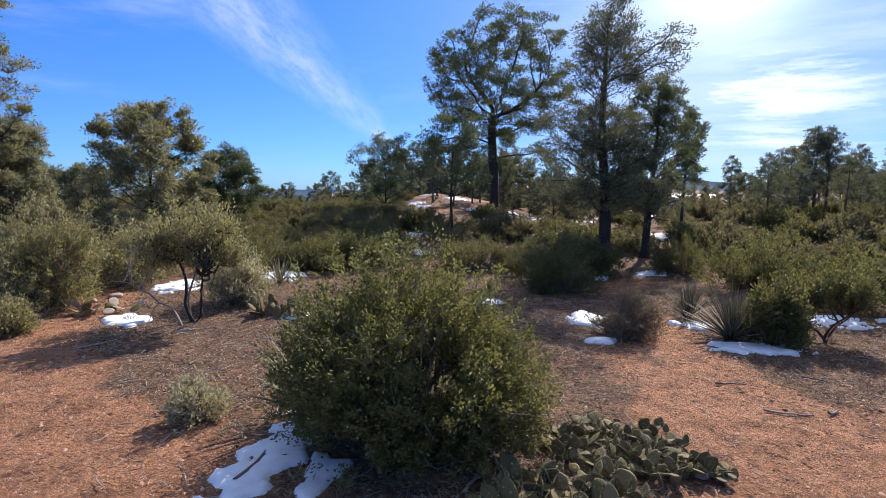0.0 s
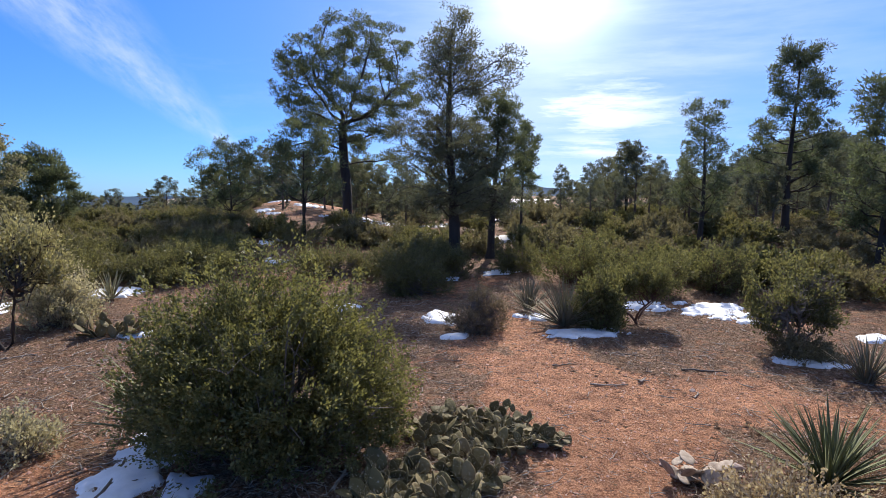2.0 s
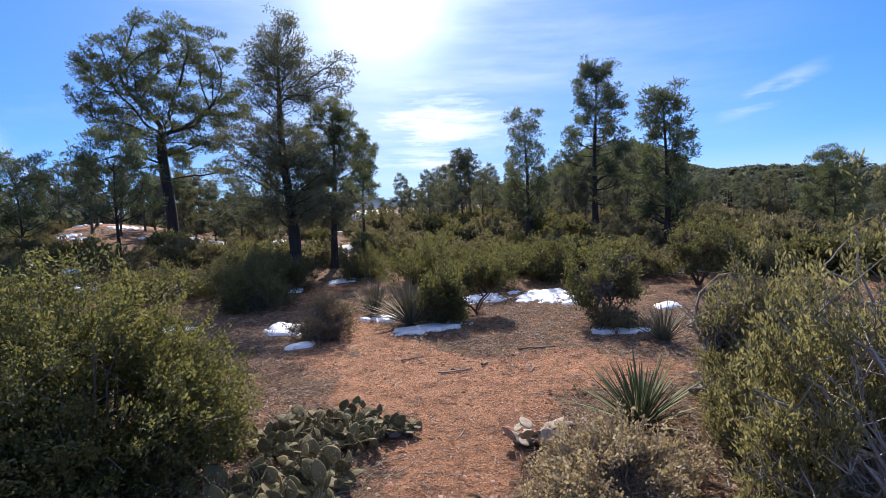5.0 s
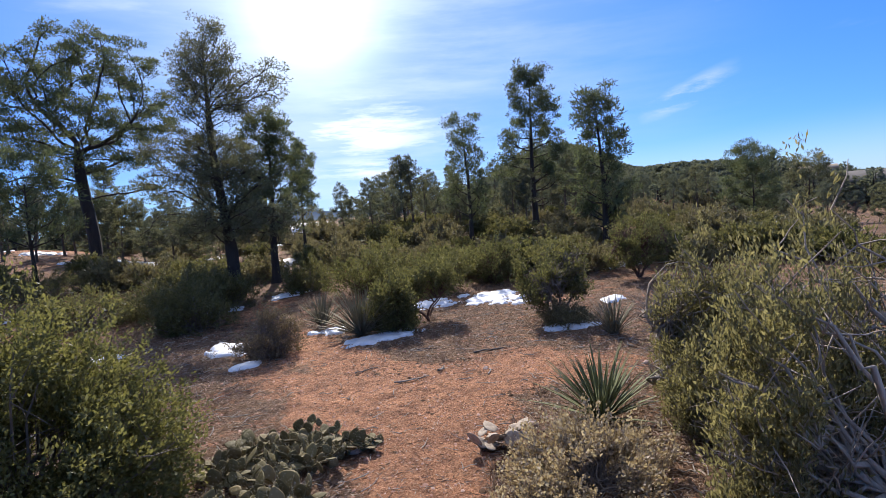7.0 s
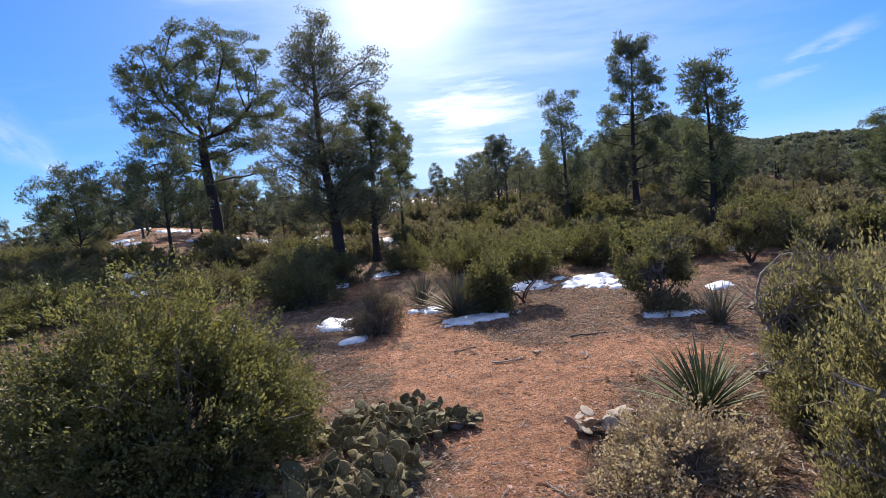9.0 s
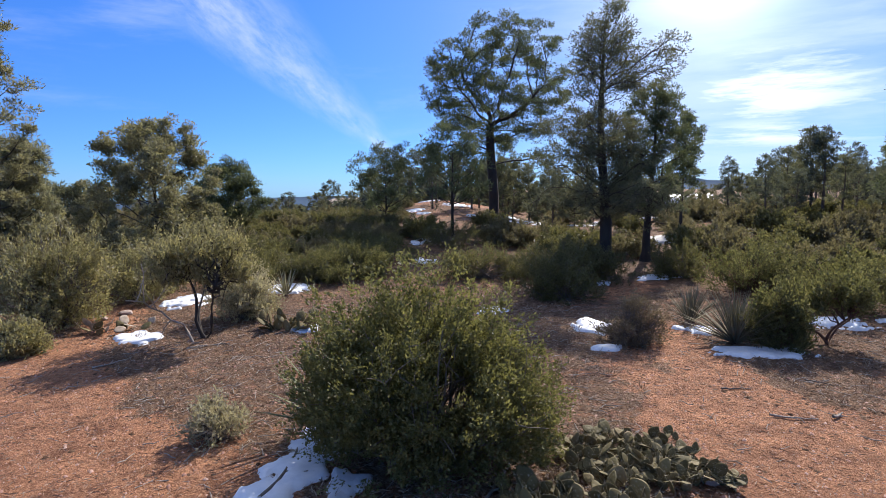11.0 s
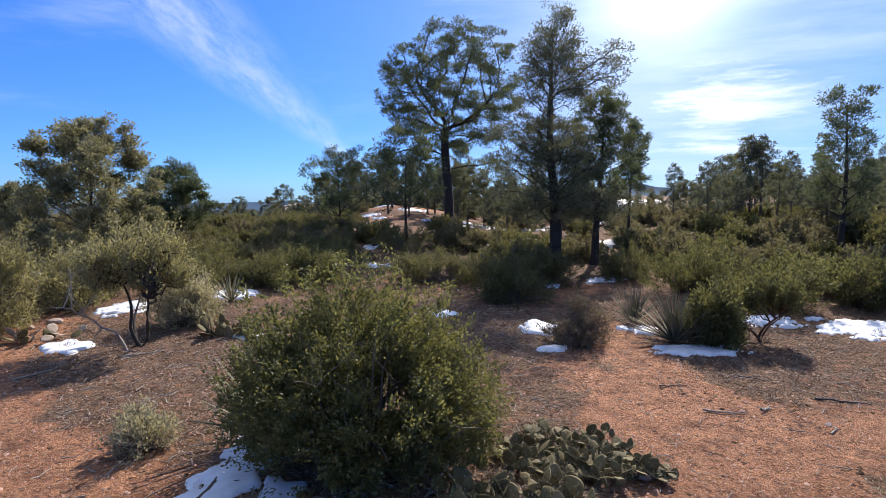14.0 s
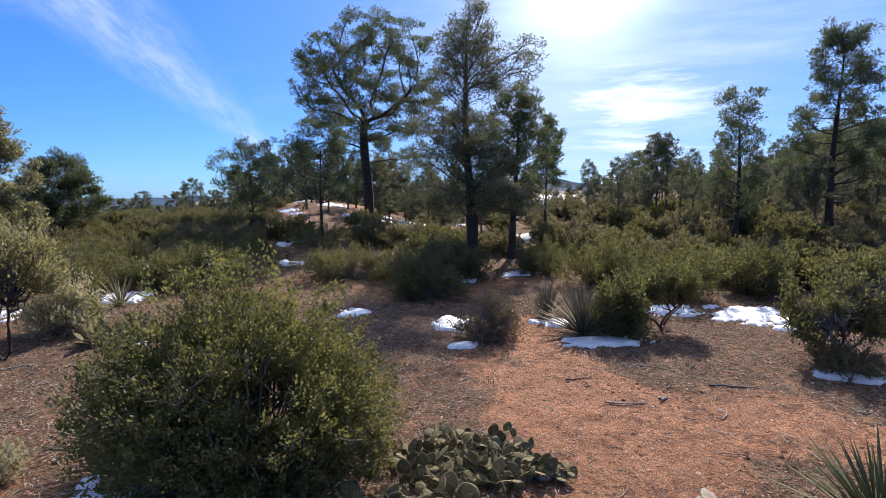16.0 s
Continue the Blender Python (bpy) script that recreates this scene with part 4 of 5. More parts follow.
def house(x, y, z, w, d, h, roof_h, rz, label, wall_mat, roof_mat, panes=3):
    ob = anchor("house", x, y, z, label, "house", "houses", rz)
    b = Builder()
    box(b, 0, 0, h / 2, w, d, h)
    link_part("wall", b.mesh("wall", wall_mat), ob)
    b = Builder()
    o = 0.35
    v = [[-w / 2 - o, -d / 2 - o, h], [w / 2 + o, -d / 2 - o, h], [w / 2 + o, d / 2 + o, h], [-w / 2 - o, d / 2 + o, h],
         [-w / 2 - o, 0, h + roof_h], [w / 2 + o, 0, h + roof_h]]
    v = v + [[p[0], p[1], p[2] - 0.12] for p in v]
    b.add(v, [[0, 1, 5, 4], [2, 3, 4, 5], [6, 10, 11, 7], [8, 11, 10, 9], [0, 6, 7, 1], [2, 8, 9, 3]])
    b.add(v, [[1, 7, 11], [1, 11, 5], [2, 5, 11], [2, 11, 8], [0, 4, 10], [0, 10, 6], [3, 9, 10], [3, 10, 4]])
    link_part("roof", b.mesh("roof", roof_mat), ob, "snow-covered gabled roof" if roof_mat is SNOW else "tan low roof")
    for k in range(panes):
        b = Builder()
        box(b, -w / 2 + (k + 0.5) * w / panes, -d / 2 - 0.01, h * 0.55, w / panes * 0.4, 0.06, h * 0.4)
        link_part("window", b.mesh("window", GLASS), ob)
    return ob


GLASS = plain_material("dark_glass", (0.02, 0.025, 0.03), (0.04, 0.045, 0.05), 2.0, 0.1, 0.0)
house(33.8, 72.0, -2.05, 5.2, 4.2, 2.3, 1.35, -20, "low house with a snow-covered roof among pines", DARK_WALL, SNOW)
house(57.1, 18.4, gz(57.1, 18.4) - 0.2, 6.2, 4.0, 1.5, 0.3, -72, "long pale stucco house with a flat tan roof", STUCCO, TAN_HILL, 4)
house(54.4, 12.9, gz(54.4, 12.9) - 0.2, 5.2, 4.0, 1.5, 0.9, -76, "pale stucco house with a dark pitched roof", STUCCO, DARK_WALL, 3)


def road_strip():
    b = Builder()
    n = 24
    s = np.linspace(0, 1, n)
    az = np.radians(16.5 + 8.5 * s)
    rr = 18.6 + 1.2 * s
    inner, outer = rr - 0.9, rr + 0.9
    top_ = []
    for q, lift in ((inner, -0.15), (inner, 0.06), (outer, 0.06), (outer, -0.15)):
        X, Y = q * np.sin(az), q * np.cos(az)
        top_.append(np.stack([X, Y, ground_z(X, Y) + lift], -1))
    i = np.arange(n - 1)[:, None]
    faces = np.concatenate([np.concatenate([k * n + i, k * n + i + 1, (k + 1) * n + i + 1, (k + 1) * n + i], 1) for k in range(3)])
    b.add(np.concatenate(top_), faces)
    tagged(new("road", b.mesh("road", ROAD)), "pale gravel road beyond the pines", "road", kind="structure")


road_strip()


# ---- trees ----
def pine_at(x, y, w, h, seed, label, shape="round", bare=0.3, leaf=None, group="", name="pine_tree", **more):
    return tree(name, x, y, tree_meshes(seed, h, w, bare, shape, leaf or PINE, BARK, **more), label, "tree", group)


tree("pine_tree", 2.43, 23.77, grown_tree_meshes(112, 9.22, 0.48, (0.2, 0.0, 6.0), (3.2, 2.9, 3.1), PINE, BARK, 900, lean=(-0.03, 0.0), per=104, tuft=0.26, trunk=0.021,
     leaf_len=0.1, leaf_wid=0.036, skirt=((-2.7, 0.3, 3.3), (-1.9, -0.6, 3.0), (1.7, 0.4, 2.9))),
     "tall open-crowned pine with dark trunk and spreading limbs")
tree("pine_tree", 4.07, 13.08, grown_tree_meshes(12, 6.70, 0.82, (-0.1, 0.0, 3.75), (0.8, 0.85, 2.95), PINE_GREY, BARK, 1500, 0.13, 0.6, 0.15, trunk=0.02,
     lean=(-0.035, 0.0), per=46, tuft=0.16, leaf_len=0.066, leaf_wid=0.021, lift=0.75, fill=0.6,
     skirt=((0.95, -0.3, 5.1), (0.75, -0.2, 4.6), (-1.0, 0.2, 2.7), (-0.9, 0.3, 3.4), (0.8, 0.3, 2.7), (-0.9, -0.4, 1.7), (0.8, -0.4, 1.6), (0.2, -1.0, 1.8), (0.1, 0.9, 1.7))),
     "tall dark evergreen with ragged narrow crown")
pine_at(5.77, 14.82, 2.05, 4.75, 13, "slim dark pine close beside a taller evergreen", "column", 0.34, limbs=46, clumps=6, per=42, clump=0.16, lean=0.01, trunk=0.026, subs=4, low_limbs=5, spread=0.24, leaf_len=0.1, leaf_wid=0.022)
pine_at(8.24, 18.12, 1.16, 4.04, 14, "small pine with a narrow bushy crown", "column", 0.42, limbs=20, clumps=4, per=46, clump=0.2, lean=0.01, subs=4, spread=0.24)
pine_at(0.42, 17.00, 2.30, 3.71, 15, "pine with a low wide crown and thin trunk", "round", 0.4, limbs=24, clumps=6, per=26, clump=0.2, lean=0.01, subs=4, low_limbs=4)
pine_at(-2.18, 21.89, 2.49, 3.11, 16, "leafy pine at the edge of the slope", "round", 0.2, limbs=30, clumps=5, per=34, clump=0.2, lean=0.01)
pine_at(-7.04, 13.24, 2.81, 3.43, 17, "broad grey-green oak with a bushy crown", "round", 0.06, leaf=OAK, limbs=44, clumps=8, per=70, clump=0.2, name="oak_tree", lean=0.0, subs=5, leaf_len=0.062, leaf_wid=0.034)
pine_at(-7.29, 18.62, 2.06, 2.32, 18, "small dark pine behind olive shrubs", "round", 0.22, limbs=26, clumps=6, per=56, clump=0.2)
pine_at(14.87, 21.23, 1.62, 3.58, 19, "young pointed pine standing apart", "spire", 0.3, limbs=22, clumps=4, per=40, clump=0.18, leaf=PINE_GREY, lean=0.0, subs=4, spread=0.24)
pine_at(12.53, 13.88, 1.80, 4.39, 20, "tall ragged pine with upswept top", "column", 0.24, limbs=26, clumps=4, per=36, clump=0.19, lean=0.0, trunk=0.021, subs=4, spread=0.22)
pine_at(16.55, 14.40, 3.08, 6.28, 21, "tall pine with a layered broad crown", "spire", 0.26, limbs=42, clumps=6, per=38, clump=0.2, lean=0.0, trunk=0.023, subs=5, low_limbs=8, spread=0.2)
pine_at(13.22, 8.92, 1.74, 4.51, 22, "dark bushy pine with thick low branches", "column", 0.2, limbs=34, clumps=5, per=38, clump=0.18, lean=0.0, trunk=0.023, subs=5, low_limbs=8, spread=0.2)
# the sunlit look is put into the needles by the pale oak colour
pine_at(-10.43, 12.11, 2.49, 6.20, 23, "tall pine at the path, needles coloured pale as if sunlit", "column", 0.25, limbs=40, clumps=5, per=60, clump=0.19, leaf=OAK, leaf_len=0.09, leaf_wid=0.025)
pine_at(-11.20, 14.07, 1.97, 2.80, 24, "grey feathery juniper behind shrubs", "column", 0.1, limbs=38, clumps=6, per=56, clump=0.19, leaf=JUNIPER, name="juniper_tree", spread=0.22)
pine_at(-12.30, 18.23, 1.66, 1.55, 25, "small grey pine beyond the shrubs", "round", 0.2, limbs=24, clumps=4, per=50, clump=0.2, leaf=PINE_GREY)
pine_at(28.01, 10.64, 2.60, 3.75, 26, "bushy round-crowned pine on the far slope", "round", 0.12, limbs=30, clumps=5, per=60, clump=0.26, lean=0.0)
pine_at(32.55, 9.69, 2.20, 3.60, 27, "small pine in front of pale houses", "round", 0.2, limbs=24, clumps=5, per=50, clump=0.24, leaf=PINE_GREY, lean=0.0)

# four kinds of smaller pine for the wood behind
wood_kinds = [tree_meshes(60, 4.6, 2.2, 0.36, "spire", PINE_HAZED, BARK_FAR, limbs=22, clumps=4, per=30, clump=0.19, leaf_len=0.16, leaf_wid=0.036, subs=3, trunk=0.02, spread=0.22),
              tree_meshes(61, 4.2, 2.5, 0.38, "round", PINE_HAZED, BARK_FAR, limbs=22, clumps=4, per=32, clump=0.2, leaf_len=0.16, leaf_wid=0.036, subs=4, trunk=0.021),
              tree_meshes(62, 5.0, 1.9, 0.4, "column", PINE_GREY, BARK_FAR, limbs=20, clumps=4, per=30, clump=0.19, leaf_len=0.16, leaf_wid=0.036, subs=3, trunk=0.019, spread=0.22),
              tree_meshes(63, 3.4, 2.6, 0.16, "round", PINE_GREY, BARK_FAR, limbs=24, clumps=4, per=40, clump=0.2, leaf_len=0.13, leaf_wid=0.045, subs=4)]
wood_labels = ["slender pine in the wood behind the clearing", "round-crowned pine in the wood behind the clearing",
               "thin grey pine with a bare lower trunk", "bushy grey-green juniper in the wood"]


def wood_pine(heading, dist, k, size):
    x, y = dist * math.sin(radians(heading)), dist * math.cos(radians(heading))
    if 56 < heading < 68:
        # low young trees where the hill runs down to the houses
        size = min(size, max(0.28, (2.0 + 0.03 * dist - gz(x, y)) / 4.6))
    return tree("pine_tree", x, y, wood_kinds[k], wood_labels[k], "tree", "pines of the wood", scale=size, rz=heading * 77 % 360)


wood = np.random.default_rng(91)
for heading in np.arange(-7.5, 66, 0.8):
    dist = float(wood.uniform(27, 46))
    k = int(wood.integers(0, 4))
    if -8 < heading < 8 and dist > 31:
        dist = float(wood.uniform(38, 46))
    size = float(wood.uniform(0.5, 0.85)) * (1.15 if k == 2 else 1) * dist / 36
    if 20 < heading < 31:
        size *= 0.6
    wood_pine(float(heading + wood.normal(0, 0.5)), dist, k, size)
for heading in np.arange(-3, 60, 1.55):
    h_ = float(heading + wood.normal(0, 0.5))
    dist = float(wood.uniform(20.5, 27))
    if -8 < h_ < 10:
        dist += 6
    if not 20.5 < h_ < 27.5:
        wood_pine(h_, dist, int(wood.integers(0, 4)), float(wood.uniform(0.46, 0.68)) * dist / 23)
for heading in np.arange(60, 84, 2.4):
    wood_pine(float(heading + wood.normal(0, 0.6)), float(wood.uniform(24, 36)), int(wood.integers(0, 4)), float(wood.uniform(0.34, 0.5)))
for heading in np.arange(-46, -20, 2.8):
    wood_pine(float(heading + wood.normal(0, 0.6)), float(wood.uniform(24, 36)), int(wood.integers(1, 4)), float(wood.uniform(0.38, 0.55)))

for heading, dist, k, size in ((-17.2, 30, 3, 0.36), (-15.6, 34, 1, 0.42), (-12.6, 28, 3, 0.4), (-11.4, 30, 1, 0.5), (-9.4, 27, 3, 0.4)):
    wood_pine(heading, dist, k, size)


def far_wood():
    """Hundreds of small far pines over the hill and the plain, one joined mass."""
    g = np.random.default_rng(5)
    green, stem = Builder(), Builder()
    cents, axes_ = [], []
    for k in range(1960):
        if k < 1210:
            az, r = g.uniform(38, 84), g.uniform(48, 135)
        else:
            az, r = g.uniform(-50, 84), g.uniform(50, 160)
        if k >= 1760:
            az, r = g.uniform(43, 72), g.uniform(36, 64)
        elif k >= 1420:
            az, r = g.uniform(-26, 14), g.uniform(36, 85)
        elif abs(az - 25.5) < 3.2 and r < 110 or -20 < az < -7.5 and r < 70:
            continue
        x, y = r * math.sin(radians(az)), r * math.cos(radians(az))
        z, h = gz(x, y), g.uniform(2.0, 4.4) * (0.34 if k >= 1420 else 0.45 if -21 < az < -7 else 0.62 if az > 38 else 1.0)
        if 57 < az < 68:
            h = min(h, 1.3)
        w = h * (g.uniform(0.3, 0.55) if k < 1420 else g.uniform(0.8, 1.3))
        n = 170
        q = g.uniform(0.1, 1, n)
        rad = w * np.clip(1.15 - q, 0.1, 0.75) * np.sqrt(g.uniform(0.1, 1, n))
        a = g.uniform(0, 2 * np.pi, n)
        off = np.stack([np.cos(a) * rad, np.sin(a) * rad, q * h], -1)
        cents.append(off + np.array([x, y, z]))
        axes_.append(np.stack([np.cos(a), np.sin(a), g.normal(0.3, 0.4, n)], -1))
        tube(stem, [[x, y, z - 0.2], [x, y, z + h * 0.5], [x, y, z + h * 0.9]], [0.1, 0.07, 0.02], 4)
    leaves(green, np.concatenate(cents), np.concatenate(axes_), 0.34, 0.19, g)
    ob = tagged(new("far_wood"), "dark pine wood on the hill and plain", "wood", kind="stuff")
    link_part("crown", green.mesh("crown", PINE_HAZED), ob)
    link_part("trunk", stem.mesh("trunk", BARK), ob)


far_wood()


# ---- shrubs ----
def bush_at(x, y, w, h, seed, label, leaf=None, bark=None, deep=1.0, name="shrub", rz=0.0, **more):
    return bush(name, x, y, bush_meshes(seed, w, w * deep, h, leaf or MANZ, bark or TWIG, **more), label, "shrub", "shrubs", rz)


bush_at(-0.21, 4.06, 2.18, 1.60, 31, "large green manzanita bush beside prickly pear and snow", MANZ, TWIG, 0.9, count=160000, name="manzanita_bush", low=0.1, leaf_len=0.031, leaf_wid=0.0165, clump=0.085, upright=0.3, spiky=0.2, ragged=0.5, open_=0.2, lobes=34, lob=(0.13, 0.3), even=0.58, under=0.3, stems=40, twigs=5)
bush_at(-2.37, 12.68, 2.59, 0.78, 32, "dark green scrub oak thicket", MANZ_MID, TWIG, 0.8, count=26000, low=0.03)
bush_at(-4.39, 13.09, 1.85, 0.76, 43, "dull green scrub oak in the thicket", MANZ_DARK, TWIG, 1.0, count=16000, low=0.02)
bush_at(-1.91, 14.38, 2.73, 0.75, 44, "olive scrub oak in the thicket", MANZ_MID, TWIG, 1.0, count=16000, low=0.02)
bush_at(-3.15, 12.82, 1.85, 0.72, 59, "olive-brown scrub oak behind the pale yucca", MANZ_DARK, TWIG, 1.0, count=16000, low=0.03)
bush_at(-4.35, 11.83, 1.35, 0.78, 60, "brown-green scrub oak behind the grey shrub", MANZ_DARK, TWIG, 1.0, count=12000, low=0.03)
bush_at(-6.11, 11.47, 1.65, 1.25, 61, "olive scrub behind the crooked shrub", OLIVE, TWIG, 1.0, count=14000, low=0.03)
bush_at(-6.33, 8.57, 2.07, 1.78, 33, "pale olive shrub at the path's edge", OLIVE, TWIG, 0.8, count=30000, low=0.03)
bush_at(-6.03, 10.38, 1.66, 1.32, 45, "olive shrub behind the clearing", OLIVE, TWIG, 1.0, count=16000, low=0.03)
bush_at(-5.83, 7.04, 0.61, 0.47, 46, "olive shrub beside the red path", OLIVE, TWIG, 1.0, count=12000, low=0.02)
bush_at(-3.64, 7.79, 1.68, 1.84, 34, "olive shrub on crooked bare stems", OLIVE, BARK, 0.8, count=20000, low=0.5, even=0.88, stems=14, trunks=3, leaf_len=0.045)
bush_at(-3.46, 9.06, 1.09, 0.90, 47, "grey-leaved low shrub beside snow", GREYLEAF, TWIG, 1.0, count=13000, low=0.03, leaf_len=0.05)
bush_at(-2.10, 4.54, 0.62, 0.45, 48, "small grey-green shrub on bare soil", GREYLEAF, TWIG, 1.0, count=5200, low=0.03, leaf_len=0.035, leaf_wid=0.016, clump=0.07)
bush_at(2.68, 7.36, 1.14, 0.80, 35, "low sparse twiggy shrub beside snow", DRYBROWN, TWIG, 0.8, count=9000, low=0.05, stems=70, leaf_len=0.04, leaf_wid=0.012, clump=0.09, twigs=7)
bush_at(4.63, 7.07, 0.86, 0.99, 36, "green manzanita bush growing behind a yucca", MANZ_MID, TWIG_RED, 1.0, count=16000, low=0.02)
bush_at(6.27, 10.56, 2.38, 1.16, 37, "wide green manzanita thicket", MANZ_MID, TWIG_RED, 1.0, count=17000, low=0.03, open_=0.45, lobes=20, lob=(0.12, 0.34), ragged=0.45)
bush_at(7.04, 9.04, 1.78, 1.13, 49, "wide green manzanita thicket in the clearing", MANZ_MID, TWIG_RED, 1.0, count=17000, low=0.03, open_=0.45, lobes=20, lob=(0.12, 0.34), ragged=0.45)
bush_at(8.52, 8.73, 1.36, 1.15, 50, "green manzanita bush behind snow", MANZ_MID, TWIG_RED, 1.0, count=13000, low=0.03, open_=0.45)
bush_at(5.44, 7.20, 1.16, 1.06, 51, "small manzanita with an open forked stem", MANZ_MID, TWIG_RED, 0.8, count=8000, low=0.5, even=0.88, stems=8, trunks=3)
bush_at(6.58, 5.42, 1.44, 1.36, 38, "green manzanita bush beside old snow", MANZ_MID, TWIG, 0.9, count=16000, low=0.36, ragged=0.8, open_=0.5, twigs=7, lobes=30, lob=(0.1, 0.24), even=0.5, under=0.5, trunks=4)
bush_at(10.24, 6.15, 1.67, 1.39, 39, "green manzanita on several dark stems", MANZ_MID, TWIG_RED, 0.9, count=17000, low=0.3, stems=20, trunks=5, lobes=30, lob=(0.1, 0.24), even=0.5, under=0.5, ragged=0.8, open_=0.52, twigs=7)
bush_at(3.20, 0.92, 1.90, 1.80, 40, "large grey-green silktassel bush with narrow leaves", SILK, TWIG_PALE, 0.5, count=100000, low=0.03, leaf_len=0.038, leaf_wid=0.0125, clump=0.085, upright=0.9, spiky=0.7, open_=0.62, lobes=40, lob=(0.1, 0.22), even=0.4, ragged=0.36, stems=40, twigs=4, trunks=4, under=0.1, name="silktassel_bush")
bush_at(4.71, 2.10, 1.60, 1.52, 63, "grey-green silktassel with brownish leaves and bare stems", SILK, TWIG_PALE, 0.8, count=50000, low=0.03, leaf_len=0.038, leaf_wid=0.0125, clump=0.08, upright=0.8, spiky=0.6, open_=0.55, lobes=30, lob=(0.1, 0.24), even=0.5, ragged=0.4, stems=34, twigs=4, trunks=4, under=0.15, name="silktassel_bush")
bush_at(2.72, 2.02, 1.50, 0.40, 41, "low dry brown-leaved shrub", DRYLEAF, TWIG, 0.7, count=24000, low=0.02, leaf_len=0.028, leaf_wid=0.018, clump=0.075, open_=0.4, ragged=0.5, lobes=24, lob=(0.12, 0.3), stems=50, twigs=6)
bush_at(0.88, 12.58, 2.55, 0.80, 64, "dark scrub oak between the thicket and the evergreen", MANZ_DARK, TWIG, 0.8, count=15000, low=0.02)
bush_at(2.08, 12.89, 1.82, 0.73, 65, "brown-green scrub in the shade of the evergreen", BROWNISH, TWIG, 0.8, count=11000, low=0.02)
bush_at(2.60, 11.95, 2.24, 1.32, 42, "dark scrub under the tall evergreen", MANZ_DARK, TWIG, 1.0, count=18000, low=0.02)
bush_at(3.46, 12.09, 1.95, 1.12, 52, "dark scrub at the foot of the evergreen", MANZ_DARK, TWIG, 1.0, count=12000, low=0.02)
bush_at(2.33, 10.41, 1.59, 0.99, 62, "dark scrub oak in deep shade beside snow", MANZ_DARK, TWIG, 1.0, count=14000, low=0.02)
bush_at(5.60, 12.37, 1.40, 0.87, 53, "dark scrub beyond the clearing", MANZ_DARK, TWIG, 1.0, count=10000, low=0.02)
bush_at(-4.82, 14.19, 2.37, 0.72, 54, "dark scrub oak behind the manzanita", MANZ_DARK, TWIG, 1.0, count=16000, low=0.02)
bush_at(0.27, 16.83, 2.28, 0.80, 55, "brown-green scrub below the mound", MANZ_DARK, TWIG, 1.0, count=10000, low=0.02)

bush_at(6.34, 5.03, 0.87, 0.38, 56, "low brown twiggy shrub beside old snow", BROWNISH, TWIG, 1.0, count=8000, low=0.02, leaf_len=0.04, leaf_wid=0.016, clump=0.08, twigs=5)
bush_at(5.85, 2.91, 0.71, 0.63, 57, "reddish brown twiggy brush at the path's edge", DRYLEAF, TWIG, 1.0, count=6000, low=0.02, leaf_len=0.04, leaf_wid=0.012, clump=0.09, twigs=6, stems=40)

bush_at(4.00, 1.85, 0.70, 0.71, 58, "grey-brown twiggy brush in front of the silktassel", SILK, TWIG_PALE, 0.8, spiky=0.3, count=12000, low=0.02, leaf_len=0.034, leaf_wid=0.014, clump=0.08, twigs=5, stems=36, upright=0.6)

def dead_limb(x, y, h, seed, lean, label, wobble=0.32):
    """A bare, silvery dead limb that forks above the soil."""
    g = np.random.default_rng(seed)
    b = Builder()
    main = bent((0, 0, -0.02), (-lean, 0.1, 1.0), h, 8, -0.03 if wobble > 0.2 else 0.1, wobble, g)
    tube(b, main, 0.02 * np.linspace(1, 0.3, 9), 6)
    for k in (3, 4, 5, 6, 7):
        sub = bent(main[k], g.normal(0, 0.6, 3) + np.array([-0.3, 0, 0.8]), h * 0.38, 4, 0.02, 0.25, g)
        tube(b, sub, 0.009 * np.linspace(1, 0.3, 5), 5)
        for j in (2, 3):
            tw = bent(sub[j], g.normal(0, 0.8, 3) + np.array([0, 0, 0.6]), h * 0.16, 3, 0.02, 0.25, g)
            tube(b, tw, 0.004 * np.linspace(1, 0.4, 4), 4)
    ob = new("dead_branch", b.mesh("dead_branch", DEADWOOD, True))
    ob.matrix_basis = pose(x, y, gz(x, y))
    tagged(ob, label, "branch")


dead_limb(-3.70, 7.62, 1.45, 4, 0.45, "bare silvery dead branch standing beside an olive shrub")

